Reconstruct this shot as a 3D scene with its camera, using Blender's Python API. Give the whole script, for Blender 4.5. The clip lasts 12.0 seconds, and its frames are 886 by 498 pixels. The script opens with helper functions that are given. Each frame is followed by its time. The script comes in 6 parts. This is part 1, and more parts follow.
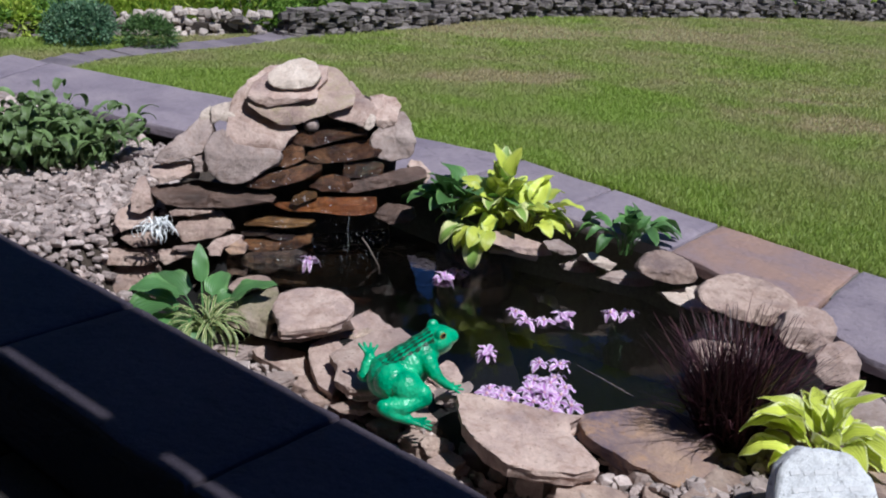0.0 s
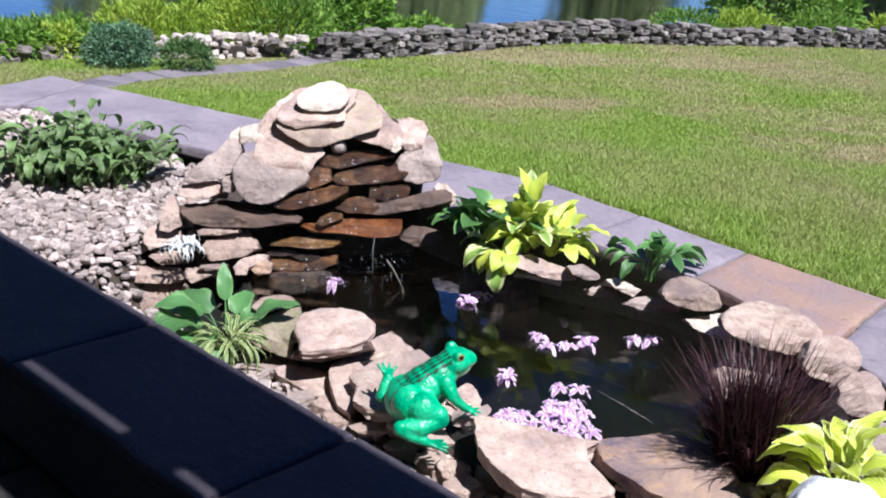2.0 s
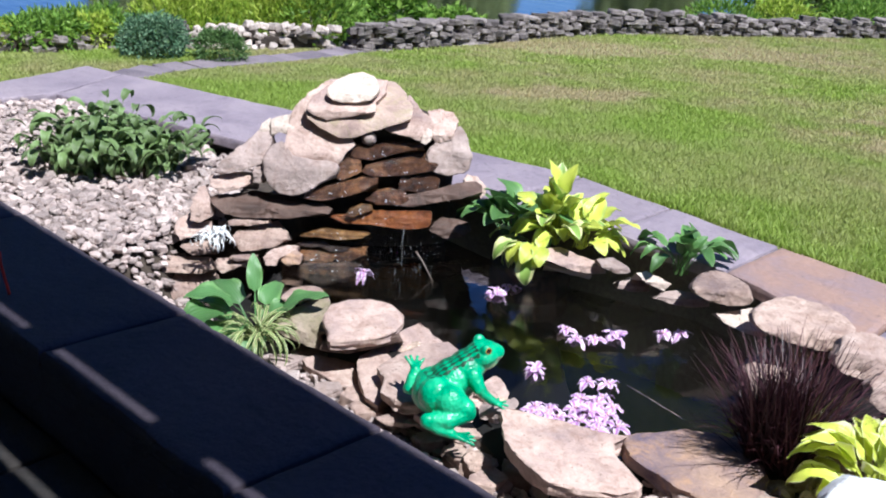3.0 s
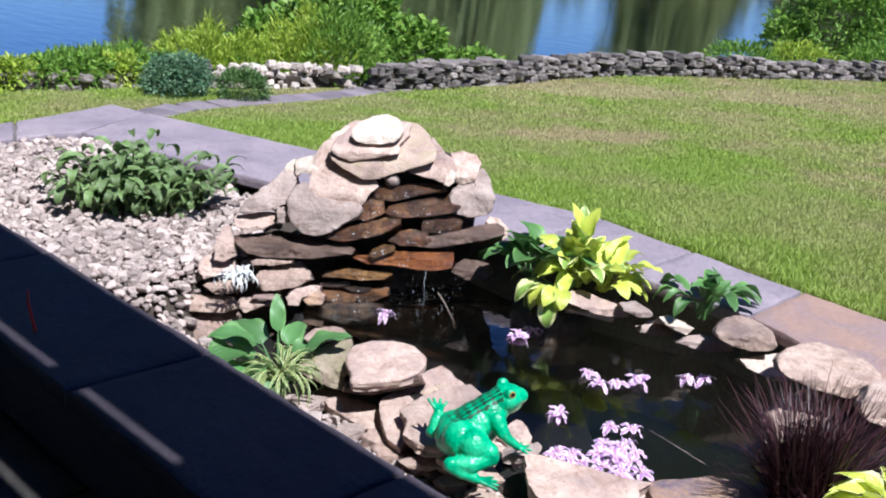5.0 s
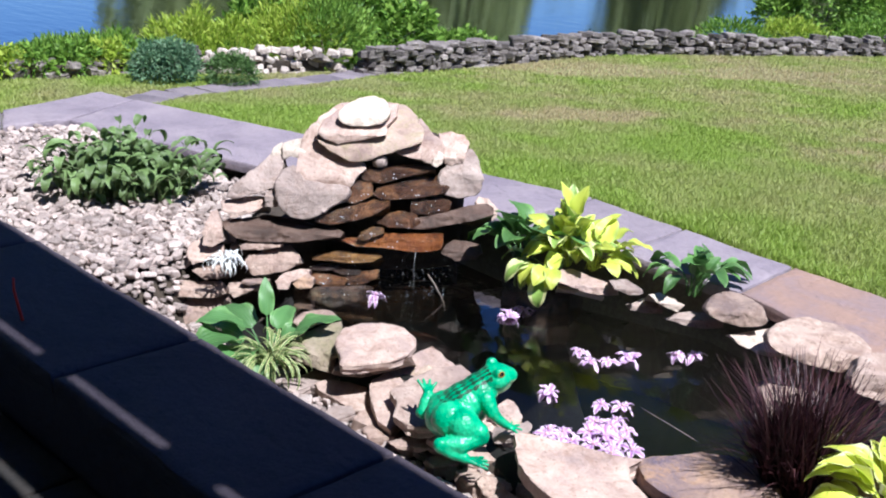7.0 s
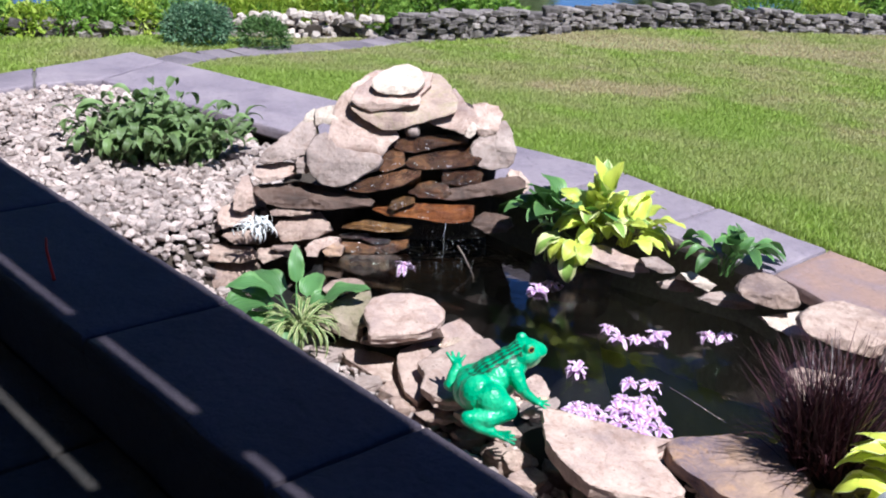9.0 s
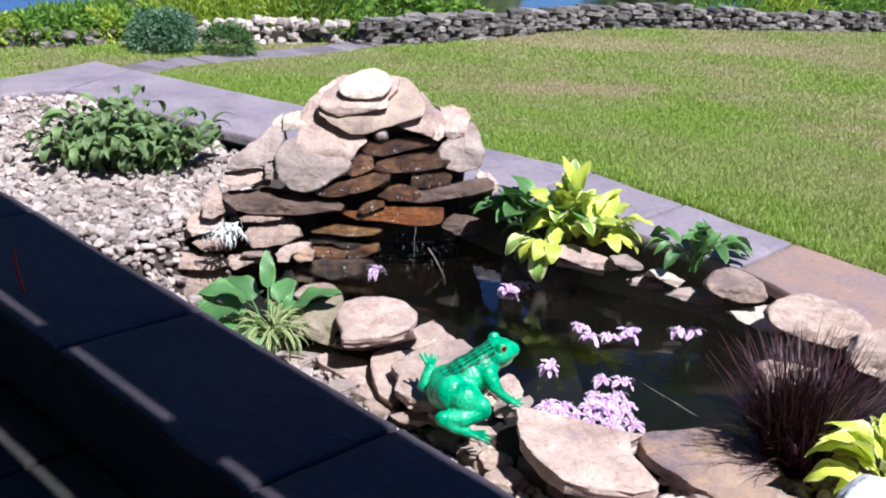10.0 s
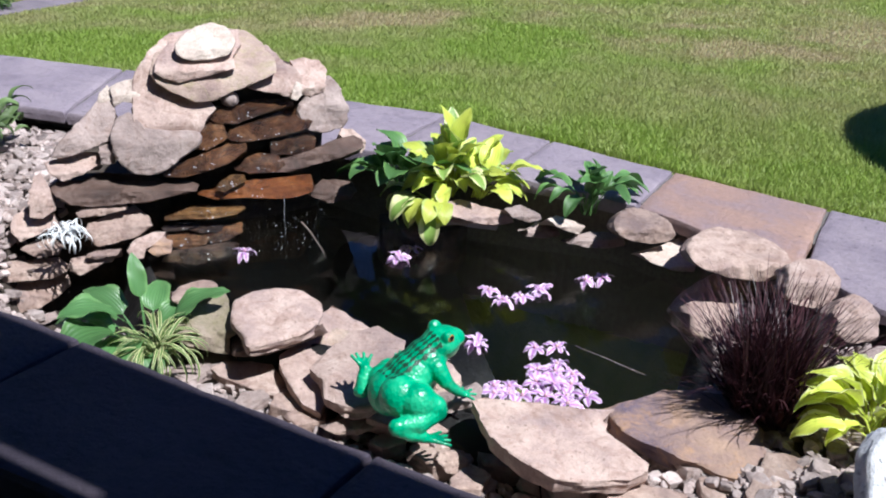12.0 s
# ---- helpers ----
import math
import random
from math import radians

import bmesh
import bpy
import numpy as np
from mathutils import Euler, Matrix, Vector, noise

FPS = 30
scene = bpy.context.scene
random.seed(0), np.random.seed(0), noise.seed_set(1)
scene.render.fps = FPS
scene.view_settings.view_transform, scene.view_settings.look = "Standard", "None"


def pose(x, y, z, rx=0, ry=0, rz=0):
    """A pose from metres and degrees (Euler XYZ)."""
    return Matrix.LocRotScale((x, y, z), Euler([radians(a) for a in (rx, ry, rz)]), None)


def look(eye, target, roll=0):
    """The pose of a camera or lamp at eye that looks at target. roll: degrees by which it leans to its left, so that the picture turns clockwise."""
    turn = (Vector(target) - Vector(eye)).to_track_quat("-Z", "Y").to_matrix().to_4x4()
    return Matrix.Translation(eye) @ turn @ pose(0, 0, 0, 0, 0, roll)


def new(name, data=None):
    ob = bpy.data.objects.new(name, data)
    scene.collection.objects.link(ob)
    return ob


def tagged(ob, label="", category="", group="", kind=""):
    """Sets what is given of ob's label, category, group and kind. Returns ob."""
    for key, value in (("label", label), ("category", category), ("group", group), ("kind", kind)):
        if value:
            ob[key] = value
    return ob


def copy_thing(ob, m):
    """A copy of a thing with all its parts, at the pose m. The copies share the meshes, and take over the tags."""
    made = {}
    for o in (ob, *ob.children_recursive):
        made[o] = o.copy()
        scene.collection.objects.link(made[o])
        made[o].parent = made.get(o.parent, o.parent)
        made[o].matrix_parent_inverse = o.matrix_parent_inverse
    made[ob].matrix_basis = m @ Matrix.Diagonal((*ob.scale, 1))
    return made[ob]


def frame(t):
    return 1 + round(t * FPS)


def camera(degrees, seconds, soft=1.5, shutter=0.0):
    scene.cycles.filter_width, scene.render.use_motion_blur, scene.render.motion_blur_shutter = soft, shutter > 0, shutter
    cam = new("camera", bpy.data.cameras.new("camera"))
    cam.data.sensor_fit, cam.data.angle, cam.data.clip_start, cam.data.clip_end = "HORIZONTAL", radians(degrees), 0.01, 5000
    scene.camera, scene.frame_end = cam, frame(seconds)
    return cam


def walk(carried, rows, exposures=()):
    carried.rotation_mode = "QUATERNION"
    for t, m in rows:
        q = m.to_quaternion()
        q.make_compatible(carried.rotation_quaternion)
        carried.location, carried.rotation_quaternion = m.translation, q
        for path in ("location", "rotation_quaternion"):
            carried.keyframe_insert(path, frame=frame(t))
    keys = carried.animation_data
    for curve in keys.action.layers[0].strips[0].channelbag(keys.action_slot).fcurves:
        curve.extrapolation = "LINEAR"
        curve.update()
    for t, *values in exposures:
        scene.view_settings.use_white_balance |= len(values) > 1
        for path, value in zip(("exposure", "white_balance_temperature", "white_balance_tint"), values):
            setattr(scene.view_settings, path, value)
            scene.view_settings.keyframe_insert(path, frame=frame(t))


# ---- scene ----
cam = camera(45.9, 12.0, 2.0)
PATH = [
    (0, (-0.194, -0.703, 1.41), (-1.363, 0.751, 0.688), 4.4),
    (0.5, (-0.144, -0.676, 1.425), (-1.358, 0.734, 0.692), 3.7),
    (1, (-0.146, -0.679, 1.41), (-1.346, 0.744, 0.678), 5.0),
    (1.5, (-0.143, -0.686, 1.401), (-1.387, 0.714, 0.698), 4.3),
    (2, (-0.152, -0.68, 1.407), (-1.388, 0.737, 0.726), 4.5),
    (2.5, (-0.141, -0.671, 1.408), (-1.391, 0.731, 0.72), 4.3),
    (3, (-0.15, -0.668, 1.412), (-1.425, 0.703, 0.709), 4.3),
    (3.5, (-0.156, -0.674, 1.419), (-1.431, 0.714, 0.749), 4.0),
    (3.7, (-0.165, -0.679, 1.414), (-1.463, 0.689, 0.75), 3.6),
    (5.5, (-0.168, -0.689, 1.43), (-1.484, 0.678, 0.796), 4.6),
    (6, (-0.173, -0.684, 1.422), (-1.471, 0.696, 0.78), 4.1),
    (6.5, (-0.153, -0.672, 1.425), (-1.46, 0.695, 0.774), 3.7),
    (7, (-0.154, -0.663, 1.416), (-1.457, 0.7, 0.749), 3.6),
    (7.2, (-0.154, -0.657, 1.419), (-1.444, 0.712, 0.739), 3.1),
    (8.8, (-0.206, -0.658, 1.412), (-1.503, 0.684, 0.693), 5.0),
    (9, (-0.188, -0.667, 1.416), (-1.504, 0.654, 0.69), 4.9),
    (9.5, (-0.167, -0.671, 1.423), (-1.452, 0.683, 0.705), 4.1),
    (10, (-0.177, -0.679, 1.417), (-1.455, 0.683, 0.702), 4.2),
    (10.5, (-0.205, -0.677, 1.415), (-1.462, 0.712, 0.714), 4.5),
    (11, (-0.384, -0.681, 1.404), (-1.574, 0.776, 0.725), 4.1),
    (11.5, (-0.66, -0.66, 1.393), (-1.593, 0.921, 0.598), 2.4),
    (12, (-0.744, -0.653, 1.399), (-1.609, 0.951, 0.575), 3.1),
]
EXPOSURES = [(0.0, -0.06, 5900, 10), (0.5, 0.19, 5900, 10), (1.0, 0.54, 5900, 10), (2.0, 0.71, 5900, 10), (5.0, 0.72, 5900, 10), (6.5, 0.80, 5900, 10), (9.0, 0.71, 5900, 10), (10.5, 0.72, 5900, 10), (11.5, 0.67, 5900, 10), (12.0, 0.52, 5900, 10)]
walk(cam, [(t, look(eye, target, roll)) for t, eye, target, roll in PATH], EXPOSURES)

# ---- daylight: high clear sun, blue sky ----
SUN = Vector((0.5, -0.085, 0.86)).normalized()
world = bpy.data.worlds.new("sky")
scene.world = world
world.use_nodes = True
sky = world.node_tree.nodes.new("ShaderNodeTexSky")
sky.sky_type = "NISHITA"
sky.sun_disc = False
sky.air_density, sky.dust_density, sky.ozone_density = 0.8, 0.0, 5.0
sky.sun_elevation = math.asin(SUN.z)
sky.sun_rotation = math.atan2(SUN.x, SUN.y)
deep = world.node_tree.nodes.new("ShaderNodeHueSaturation")
deep.inputs["Saturation"].default_value = 1.2
deep.inputs["Hue"].default_value = 0.513
world.node_tree.links.new(sky.outputs[0], deep.inputs["Color"])
world.node_tree.links.new(deep.outputs[0], world.node_tree.nodes["Background"].inputs[0])
world.node_tree.nodes["Background"].inputs[1].default_value = 0.064
sun = new("sun", bpy.data.lights.new("sun", "SUN"))
sun.data.energy, sun.data.angle, sun.data.color = 5.0, radians(0.55), (1.0, 0.975, 0.945)
sun.matrix_world = look(SUN * 20, (0, 0, 0))


# ---- materials ----
def hexmix(nt, fac, a, b):
    m = nt.nodes.new("ShaderNodeMix")
    m.data_type = "RGBA"
    nt.links.new(fac, m.inputs[0])
    for k, v in ((6, a), (7, b)):
        if isinstance(v, tuple):
            m.inputs[k].default_value = (*v, 1)
        else:
            nt.links.new(v, m.inputs[k])
    return m.outputs[2]


def ramp(nt, fac, stops):
    r = nt.nodes.new("ShaderNodeValToRGB")
    e = r.color_ramp.elements
    while len(e) < len(stops):
        e.new(0.5)
    for k, (p, c) in enumerate(stops):
        e[k].position, e[k].color = p, (*c, 1) if len(c) == 3 else c
    nt.links.new(fac, r.inputs[0])
    return r.outputs[0]


def noise_tex(nt, vec, scale, detail=4, rough=0.6, distort=0.0):
    n = nt.nodes.new("ShaderNodeTexNoise")
    n.inputs["Scale"].default_value, n.inputs["Detail"].default_value = scale, detail
    n.inputs["Roughness"].default_value, n.inputs["Distortion"].default_value = rough, distort
    nt.links.new(vec, n.inputs["Vector"])
    return n.outputs[0]


def math_node(nt, op, a, b=0.0):
    m = nt.nodes.new("ShaderNodeMath")
    m.operation = op
    for k, v in enumerate((a, b)):
        if isinstance(v, (int, float)):
            m.inputs[k].default_value = v
        else:
            nt.links.new(v, m.inputs[k])
    return m.outputs[0]


def start_mat(name, rough=0.8, world_space=False, offset=True):
    """A new principled material with coordinates in metres; returns it, its tree, its shader and the coordinates."""
    m = bpy.data.materials.new(name)
    m.use_nodes = True
    nt = m.node_tree
    sh = nt.nodes["Principled BSDF"]
    sh.inputs["Roughness"].default_value = rough
    if world_space:
        vec = nt.nodes.new("ShaderNodeNewGeometry").outputs["Position"]
    else:
        vec = nt.nodes.new("ShaderNodeTexCoord").outputs["Object"]
        if offset:
            add = nt.nodes.new("ShaderNodeVectorMath")
            add.operation = "MULTIPLY_ADD"
            info = nt.nodes.new("ShaderNodeObjectInfo")
            add.inputs[1].default_value = (1, 1, 1)
            sc = nt.nodes.new("ShaderNodeVectorMath")
            sc.operation = "SCALE"
            sc.inputs[0].default_value = (7.3, 3.1, 5.7)
            nt.links.new(info.outputs["Random"], sc.inputs["Scale"])
            nt.links.new(vec, add.inputs[0])
            nt.links.new(sc.outputs[0], add.inputs[2])
            vec = add.outputs[0]
    return m, nt, sh, vec


def bump(nt, sh, height, strength, distance=0.01):
    b = nt.nodes.new("ShaderNodeBump")
    b.inputs["Strength"].default_value, b.inputs["Distance"].default_value = strength, distance
    nt.links.new(height, b.inputs["Height"])
    nt.links.new(b.outputs[0], sh.inputs["Normal"])


def stone_mat(name, tones, stain, rough=0.85, grain=70, per_object=0.25, stain_amount=0.5, spec=0.3, scale=6.0, island=False, relief=0.35):
    """Natural stone: three tones in blotches, stains, grain and pits; lighter or darker stone by stone."""
    m, nt, sh, vec = start_mat(name, rough)
    big = noise_tex(nt, vec, scale, 5, 0.62, 0.4)
    base = ramp(nt, big, [(0.3, tones[0]), (0.5, tones[1]), (0.72, tones[2])])
    st = noise_tex(nt, vec, scale * 2.1, 6, 0.7, 1.2)
    stf = ramp(nt, st, [(0.62 - 0.25 * stain_amount, (0, 0, 0)), (0.72, (1, 1, 1))])
    base = hexmix(nt, math_node(nt, "MULTIPLY", stf, 0.75), base, stain)
    fleck = ramp(nt, noise_tex(nt, vec, grain * 1.3, 2, 0.5), [(0.27, (1, 1, 1)), (0.36, (0, 0, 0))])
    base = hexmix(nt, math_node(nt, "MULTIPLY", fleck, 0.55), base, (stain[0] * 0.5, stain[1] * 0.5, stain[2] * 0.5))
    fine = noise_tex(nt, vec, grain, 6, 0.75)
    rnd = nt.nodes.new("ShaderNodeNewGeometry").outputs["Random Per Island"] if island else nt.nodes.new("ShaderNodeObjectInfo").outputs["Random"]
    val = math_node(nt, "MULTIPLY_ADD", rnd, 2 * per_object)
    nt.nodes[-1].inputs[2].default_value = 1 - per_object
    val2 = math_node(nt, "MULTIPLY_ADD", fine, 0.7)
    nt.nodes[-1].inputs[2].default_value = 0.65
    hsv = nt.nodes.new("ShaderNodeHueSaturation")
    nt.links.new(base, hsv.inputs["Color"])
    nt.links.new(math_node(nt, "MULTIPLY", val, val2), hsv.inputs["Value"])
    nt.links.new(hsv.outputs[0], sh.inputs["Base Color"])
    sh.inputs["Specular IOR Level"].default_value = spec
    pits = noise_tex(nt, vec, grain * 0.35, 5, 0.7)
    flat = nt.nodes.new("ShaderNodeMapping")
    flat.inputs["Scale"].default_value = (1.0, 1.0, 9.0)
    nt.links.new(vec, flat.inputs[0])
    layers = noise_tex(nt, flat.outputs[0], 9, 4, 0.55, 0.3)
    lumps = noise_tex(nt, vec, 17, 3, 0.5)
    steps = math_node(nt, "SNAP", math_node(nt, "ADD", layers, lumps), 0.09)
    height = math_node(nt, "ADD", math_node(nt, "MULTIPLY", pits, 1.4), fine)
    height = math_node(nt, "ADD", height, math_node(nt, "MULTIPLY", math_node(nt, "ADD", steps, layers), relief))
    bump(nt, sh, height, 0.6, 0.01)
    return m


def wet_mat(name, tones, stain, rough=0.2):
    """Wet, algae-browned stone: dark, glossy, with bright sparkles where the film of water is thin."""
    m, nt, sh, vec = start_mat(name, rough)
    big = noise_tex(nt, vec, 9, 5, 0.65, 0.6)
    base = ramp(nt, big, [(0.3, tones[0]), (0.5, tones[1]), (0.7, tones[2])])
    st = noise_tex(nt, vec, 22, 6, 0.7)
    base = hexmix(nt, ramp(nt, st, [(0.5, (0, 0, 0)), (0.68, (0.8, 0.8, 0.8))]), base, stain)
    nt.links.new(base, sh.inputs["Base Color"])
    fine = noise_tex(nt, vec, 95, 5, 0.8)
    bump(nt, sh, fine, 1.0, 0.012)
    nt.links.new(sh.inputs["Normal"].links[0].from_socket, sh.inputs["Coat Normal"])
    sh.inputs["Coat Weight"].default_value, sh.inputs["Coat Roughness"].default_value = 1.0, 0.1
    return m


def leaf_mat(name, centre, margin, edge=0.75, rough=0.45, veins=18, translucent=0.25, per_object=0.2, streak=0.25):
    """A leaf: one colour along the middle and another at the margin, by its width; veins; light passes through."""
    m, nt, sh, _ = start_mat(name, rough)
    uv = nt.nodes.new("ShaderNodeTexCoord").outputs["UV"]
    sep = nt.nodes.new("ShaderNodeSeparateXYZ")
    nt.links.new(uv, sep.inputs[0])
    across = math_node(nt, "ABSOLUTE", math_node(nt, "MULTIPLY_ADD", sep.outputs[0], 2.0))
    nt.nodes[-2].inputs[2].default_value = -1.0
    mp = nt.nodes.new("ShaderNodeMapping")
    mp.inputs["Scale"].default_value = (9, 1.6, 1)
    nt.links.new(uv, mp.inputs[0])
    wob = noise_tex(nt, mp.outputs[0], 1.5, 3, 0.6)
    f = math_node(nt, "ADD", across, math_node(nt, "MULTIPLY", math_node(nt, "SUBTRACT", wob, 0.5), 4 * streak))
    mix = ramp(nt, f, [(max(0.0, edge - 0.08), (0, 0, 0)), (min(1.0, edge + 0.08), (1, 1, 1))])
    col = hexmix(nt, mix, centre, margin)
    wave = math_node(nt, "SINE", math_node(nt, "MULTIPLY", math_node(nt, "ADD", sep.outputs[0], math_node(nt, "MULTIPLY", sep.outputs[1], 0.0)), veins * 2 * math.pi))
    info = nt.nodes.new("ShaderNodeObjectInfo").outputs["Random"]
    hsv = nt.nodes.new("ShaderNodeHueSaturation")
    val = math_node(nt, "MULTIPLY_ADD", info, 2 * per_object)
    nt.nodes[-1].inputs[2].default_value = 1 - per_object
    nt.links.new(math_node(nt, "MULTIPLY", val, math_node(nt, "MULTIPLY_ADD", wave, 0.05)), hsv.inputs["Value"])
    nt.nodes[-2].inputs[2].default_value = 1.0
    nt.links.new(col, hsv.inputs["Color"])
    nt.links.new(hsv.outputs[0], sh.inputs["Base Color"])
    bump(nt, sh, wave, 0.22, 0.003)
    tr = nt.nodes.new("ShaderNodeBsdfTranslucent")
    nt.links.new(hsv.outputs[0], tr.inputs["Color"])
    ms = nt.nodes.new("ShaderNodeMixShader")
    ms.inputs[0].default_value = translucent
    nt.links.new(sh.outputs[0], ms.inputs[1])
    nt.links.new(tr.outputs[0], ms.inputs[2])
    nt.links.new(ms.outputs[0], nt.nodes["Material Output"].inputs[0])
    return m


def foliage_mat(name, tones, translucent=0.25, rough=0.5, attr=None, dry=(0.3, 0.24, 0.14)):
    """Small leaves or blades by the thousand, each of its own tone; attr names an attribute that says how dry they are."""
    m, nt, sh, _ = start_mat(name, rough)
    rnd = nt.nodes.new("ShaderNodeNewGeometry").outputs["Random Per Island"]
    col = ramp(nt, rnd, [(0.1, tones[0]), (0.5, tones[1]), (0.9, tones[2])])
    if attr:
        at = nt.nodes.new("ShaderNodeAttribute")
        at.attribute_name = attr
        col = hexmix(nt, at.outputs["Fac"], col, dry)
    nt.links.new(col, sh.inputs["Base Color"])
    sh.inputs["Specular IOR Level"].default_value = 0.3
    tr = nt.nodes.new("ShaderNodeBsdfTranslucent")
    nt.links.new(col, tr.inputs["Color"])
    ms = nt.nodes.new("ShaderNodeMixShader")
    ms.inputs[0].default_value = translucent
    nt.links.new(sh.outputs[0], ms.inputs[1])
    nt.links.new(tr.outputs[0], ms.inputs[2])
    nt.links.new(ms.outputs[0], nt.nodes["Material Output"].inputs[0])
    return m


def plain_mat(name, a, b, rough=0.7, scale=12, bumpy=0.2, metal=0.0, world_space=False):
    m, nt, sh, vec = start_mat(name, rough, world_space)
    n = noise_tex(nt, vec, scale, 5, 0.65)
    nt.links.new(ramp(nt, n, [(0.3, a), (0.7, b)]), sh.inputs["Base Color"])
    sh.inputs["Metallic"].default_value = metal
    bump(nt, sh, noise_tex(nt, vec, scale * 5, 4), bumpy, 0.01)
    return m


M_SAND = stone_mat("tan_sandstone", ((0.23, 0.168, 0.155), (0.39, 0.285, 0.235), (0.52, 0.4, 0.33)), (0.19, 0.115, 0.085), stain_amount=0.65, scale=8)
M_BLUSH = stone_mat("pale_pink_sandstone", ((0.31, 0.228, 0.21), (0.47, 0.348, 0.295), (0.59, 0.46, 0.39)), (0.27, 0.165, 0.125), stain_amount=0.6, per_object=0.16, scale=7)
M_TUMBLE = stone_mat("pale_rubble", ((0.36, 0.3, 0.26), (0.5, 0.425, 0.37), (0.62, 0.54, 0.475)), (0.24, 0.18, 0.15), per_object=0.35, stain_amount=0.4)
M_PALE = stone_mat("pale_sandstone", ((0.48, 0.385, 0.325), (0.6, 0.5, 0.42), (0.69, 0.595, 0.51)), (0.4, 0.29, 0.22), stain_amount=0.35, per_object=0.1, scale=8)
M_GREY = stone_mat("grey_fieldstone", ((0.235, 0.183, 0.165), (0.335, 0.263, 0.235), (0.43, 0.345, 0.303)), (0.215, 0.142, 0.112), stain_amount=0.55, scale=8)
M_RUST = stone_mat("rust_stained_sandstone", ((0.12, 0.095, 0.135), (0.29, 0.2, 0.17), (0.47, 0.32, 0.22)), (0.5, 0.29, 0.14), stain_amount=0.5, scale=5, per_object=0.05)
M_MOSS = stone_mat("mossy_sandstone", ((0.27, 0.22, 0.17), (0.35, 0.28, 0.21), (0.41, 0.34, 0.27)), (0.15, 0.15, 0.055), stain_amount=0.9, scale=8)
M_LICHEN = stone_mat("lichen_sandstone", ((0.29, 0.205, 0.18), (0.44, 0.325, 0.265), (0.55, 0.435, 0.355)), (0.38, 0.33, 0.17), stain_amount=0.55, scale=9)
M_WALL = stone_mat("weathered_wall_stone", ((0.1, 0.084, 0.08), (0.185, 0.16, 0.148), (0.31, 0.27, 0.245)), (0.08, 0.07, 0.07), per_object=0.5, scale=9)
M_WET = wet_mat("wet_brown_stone", ((0.025, 0.012, 0.008), (0.095, 0.042, 0.02), (0.27, 0.13, 0.055)), (0.03, 0.018, 0.012))
M_WETDARK = wet_mat("wet_dark_stone", ((0.016, 0.011, 0.009), (0.045, 0.028, 0.02), (0.12, 0.075, 0.05)), (0.02, 0.014, 0.012), 0.25)
M_ORANGE = wet_mat("wet_orange_stone", ((0.1, 0.03, 0.012), (0.25, 0.085, 0.025), (0.4, 0.17, 0.06)), (0.06, 0.028, 0.018), 0.16)
# damp brown, darkened further for stones shaded under overhangs
M_DAMPSHADE = stone_mat("damp_shaded_stone", ((0.045, 0.03, 0.025), (0.1, 0.064, 0.05), (0.175, 0.118, 0.094)), (0.06, 0.036, 0.028), 0.4, stain_amount=0.6, scale=9)
M_OCHRE = wet_mat("wet_ochre_stone", ((0.06, 0.03, 0.012), (0.2, 0.1, 0.035), (0.4, 0.23, 0.09)), (0.04, 0.024, 0.015), 0.22)
M_PEBBLE = stone_mat("river_gravel", ((0.3, 0.238, 0.22), (0.43, 0.352, 0.322), (0.56, 0.475, 0.44)), (0.33, 0.2292, 0.195), per_object=0.35, scale=14, stain_amount=0.35)
M_PEBBLES = stone_mat("river_gravel_bed", ((0.3, 0.238, 0.22), (0.43, 0.352, 0.322), (0.56, 0.475, 0.44)), (0.33, 0.2292, 0.195), per_object=0.38, scale=14, stain_amount=0.35, island=True)
M_SLATE = stone_mat("bluestone_slab", ((0.2, 0.1671, 0.2), (0.26, 0.2177, 0.25), (0.32, 0.2674, 0.292)), (0.17, 0.1404, 0.17), 0.6, grain=45, per_object=0.12, scale=2.6, stain_amount=0.3, relief=0.25)
M_SLATERUST = stone_mat("rusty_bluestone_slab", ((0.25, 0.191, 0.205), (0.33, 0.2149, 0.175), (0.4, 0.2579, 0.19)), (0.27, 0.2101, 0.235), 0.6, grain=45, per_object=0.03, scale=2.2, stain_amount=0.3, relief=0.25)
# bluestone again, with the ledge's deep shade put into its tones
M_SLATESHADED = stone_mat("shaded_bluestone_ledge", ((0.052, 0.042, 0.058), (0.066, 0.054, 0.07), (0.082, 0.067, 0.082)), (0.042, 0.035, 0.046), 0.65, grain=45, per_object=0.08, scale=3, stain_amount=0.3, relief=0.25)
M_SOIL = plain_mat("dark_soil", (0.03, 0.022, 0.016), (0.08, 0.06, 0.045), 0.95, 25, 0.8)
M_LINERSHADE = plain_mat("black_liner_and_shade", (0.006, 0.006, 0.007), (0.018, 0.017, 0.015), 0.5, 14, 0.3)
M_JOINT = plain_mat("mortar", (0.1, 0.09, 0.085), (0.18, 0.165, 0.15), 0.95, 60, 0.5)
M_LAWN = plain_mat("lawn_soil", (0.2, 0.225, 0.065), (0.29, 0.29, 0.12), 0.95, 9, 0.8, world_space=True)
M_GRASS = foliage_mat("lawn_grass", ((0.275, 0.4, 0.062), (0.345, 0.465, 0.09), (0.42, 0.53, 0.125)), 0.48, 0.5, "dry", (0.54, 0.455, 0.27))
M_HOSTA_LIME = leaf_mat("lime_hosta_leaf", (0.62, 0.69, 0.11), (0.5, 0.61, 0.17), 0.85, 0.4, 9, 0.25, per_object=0.25, streak=0.42)
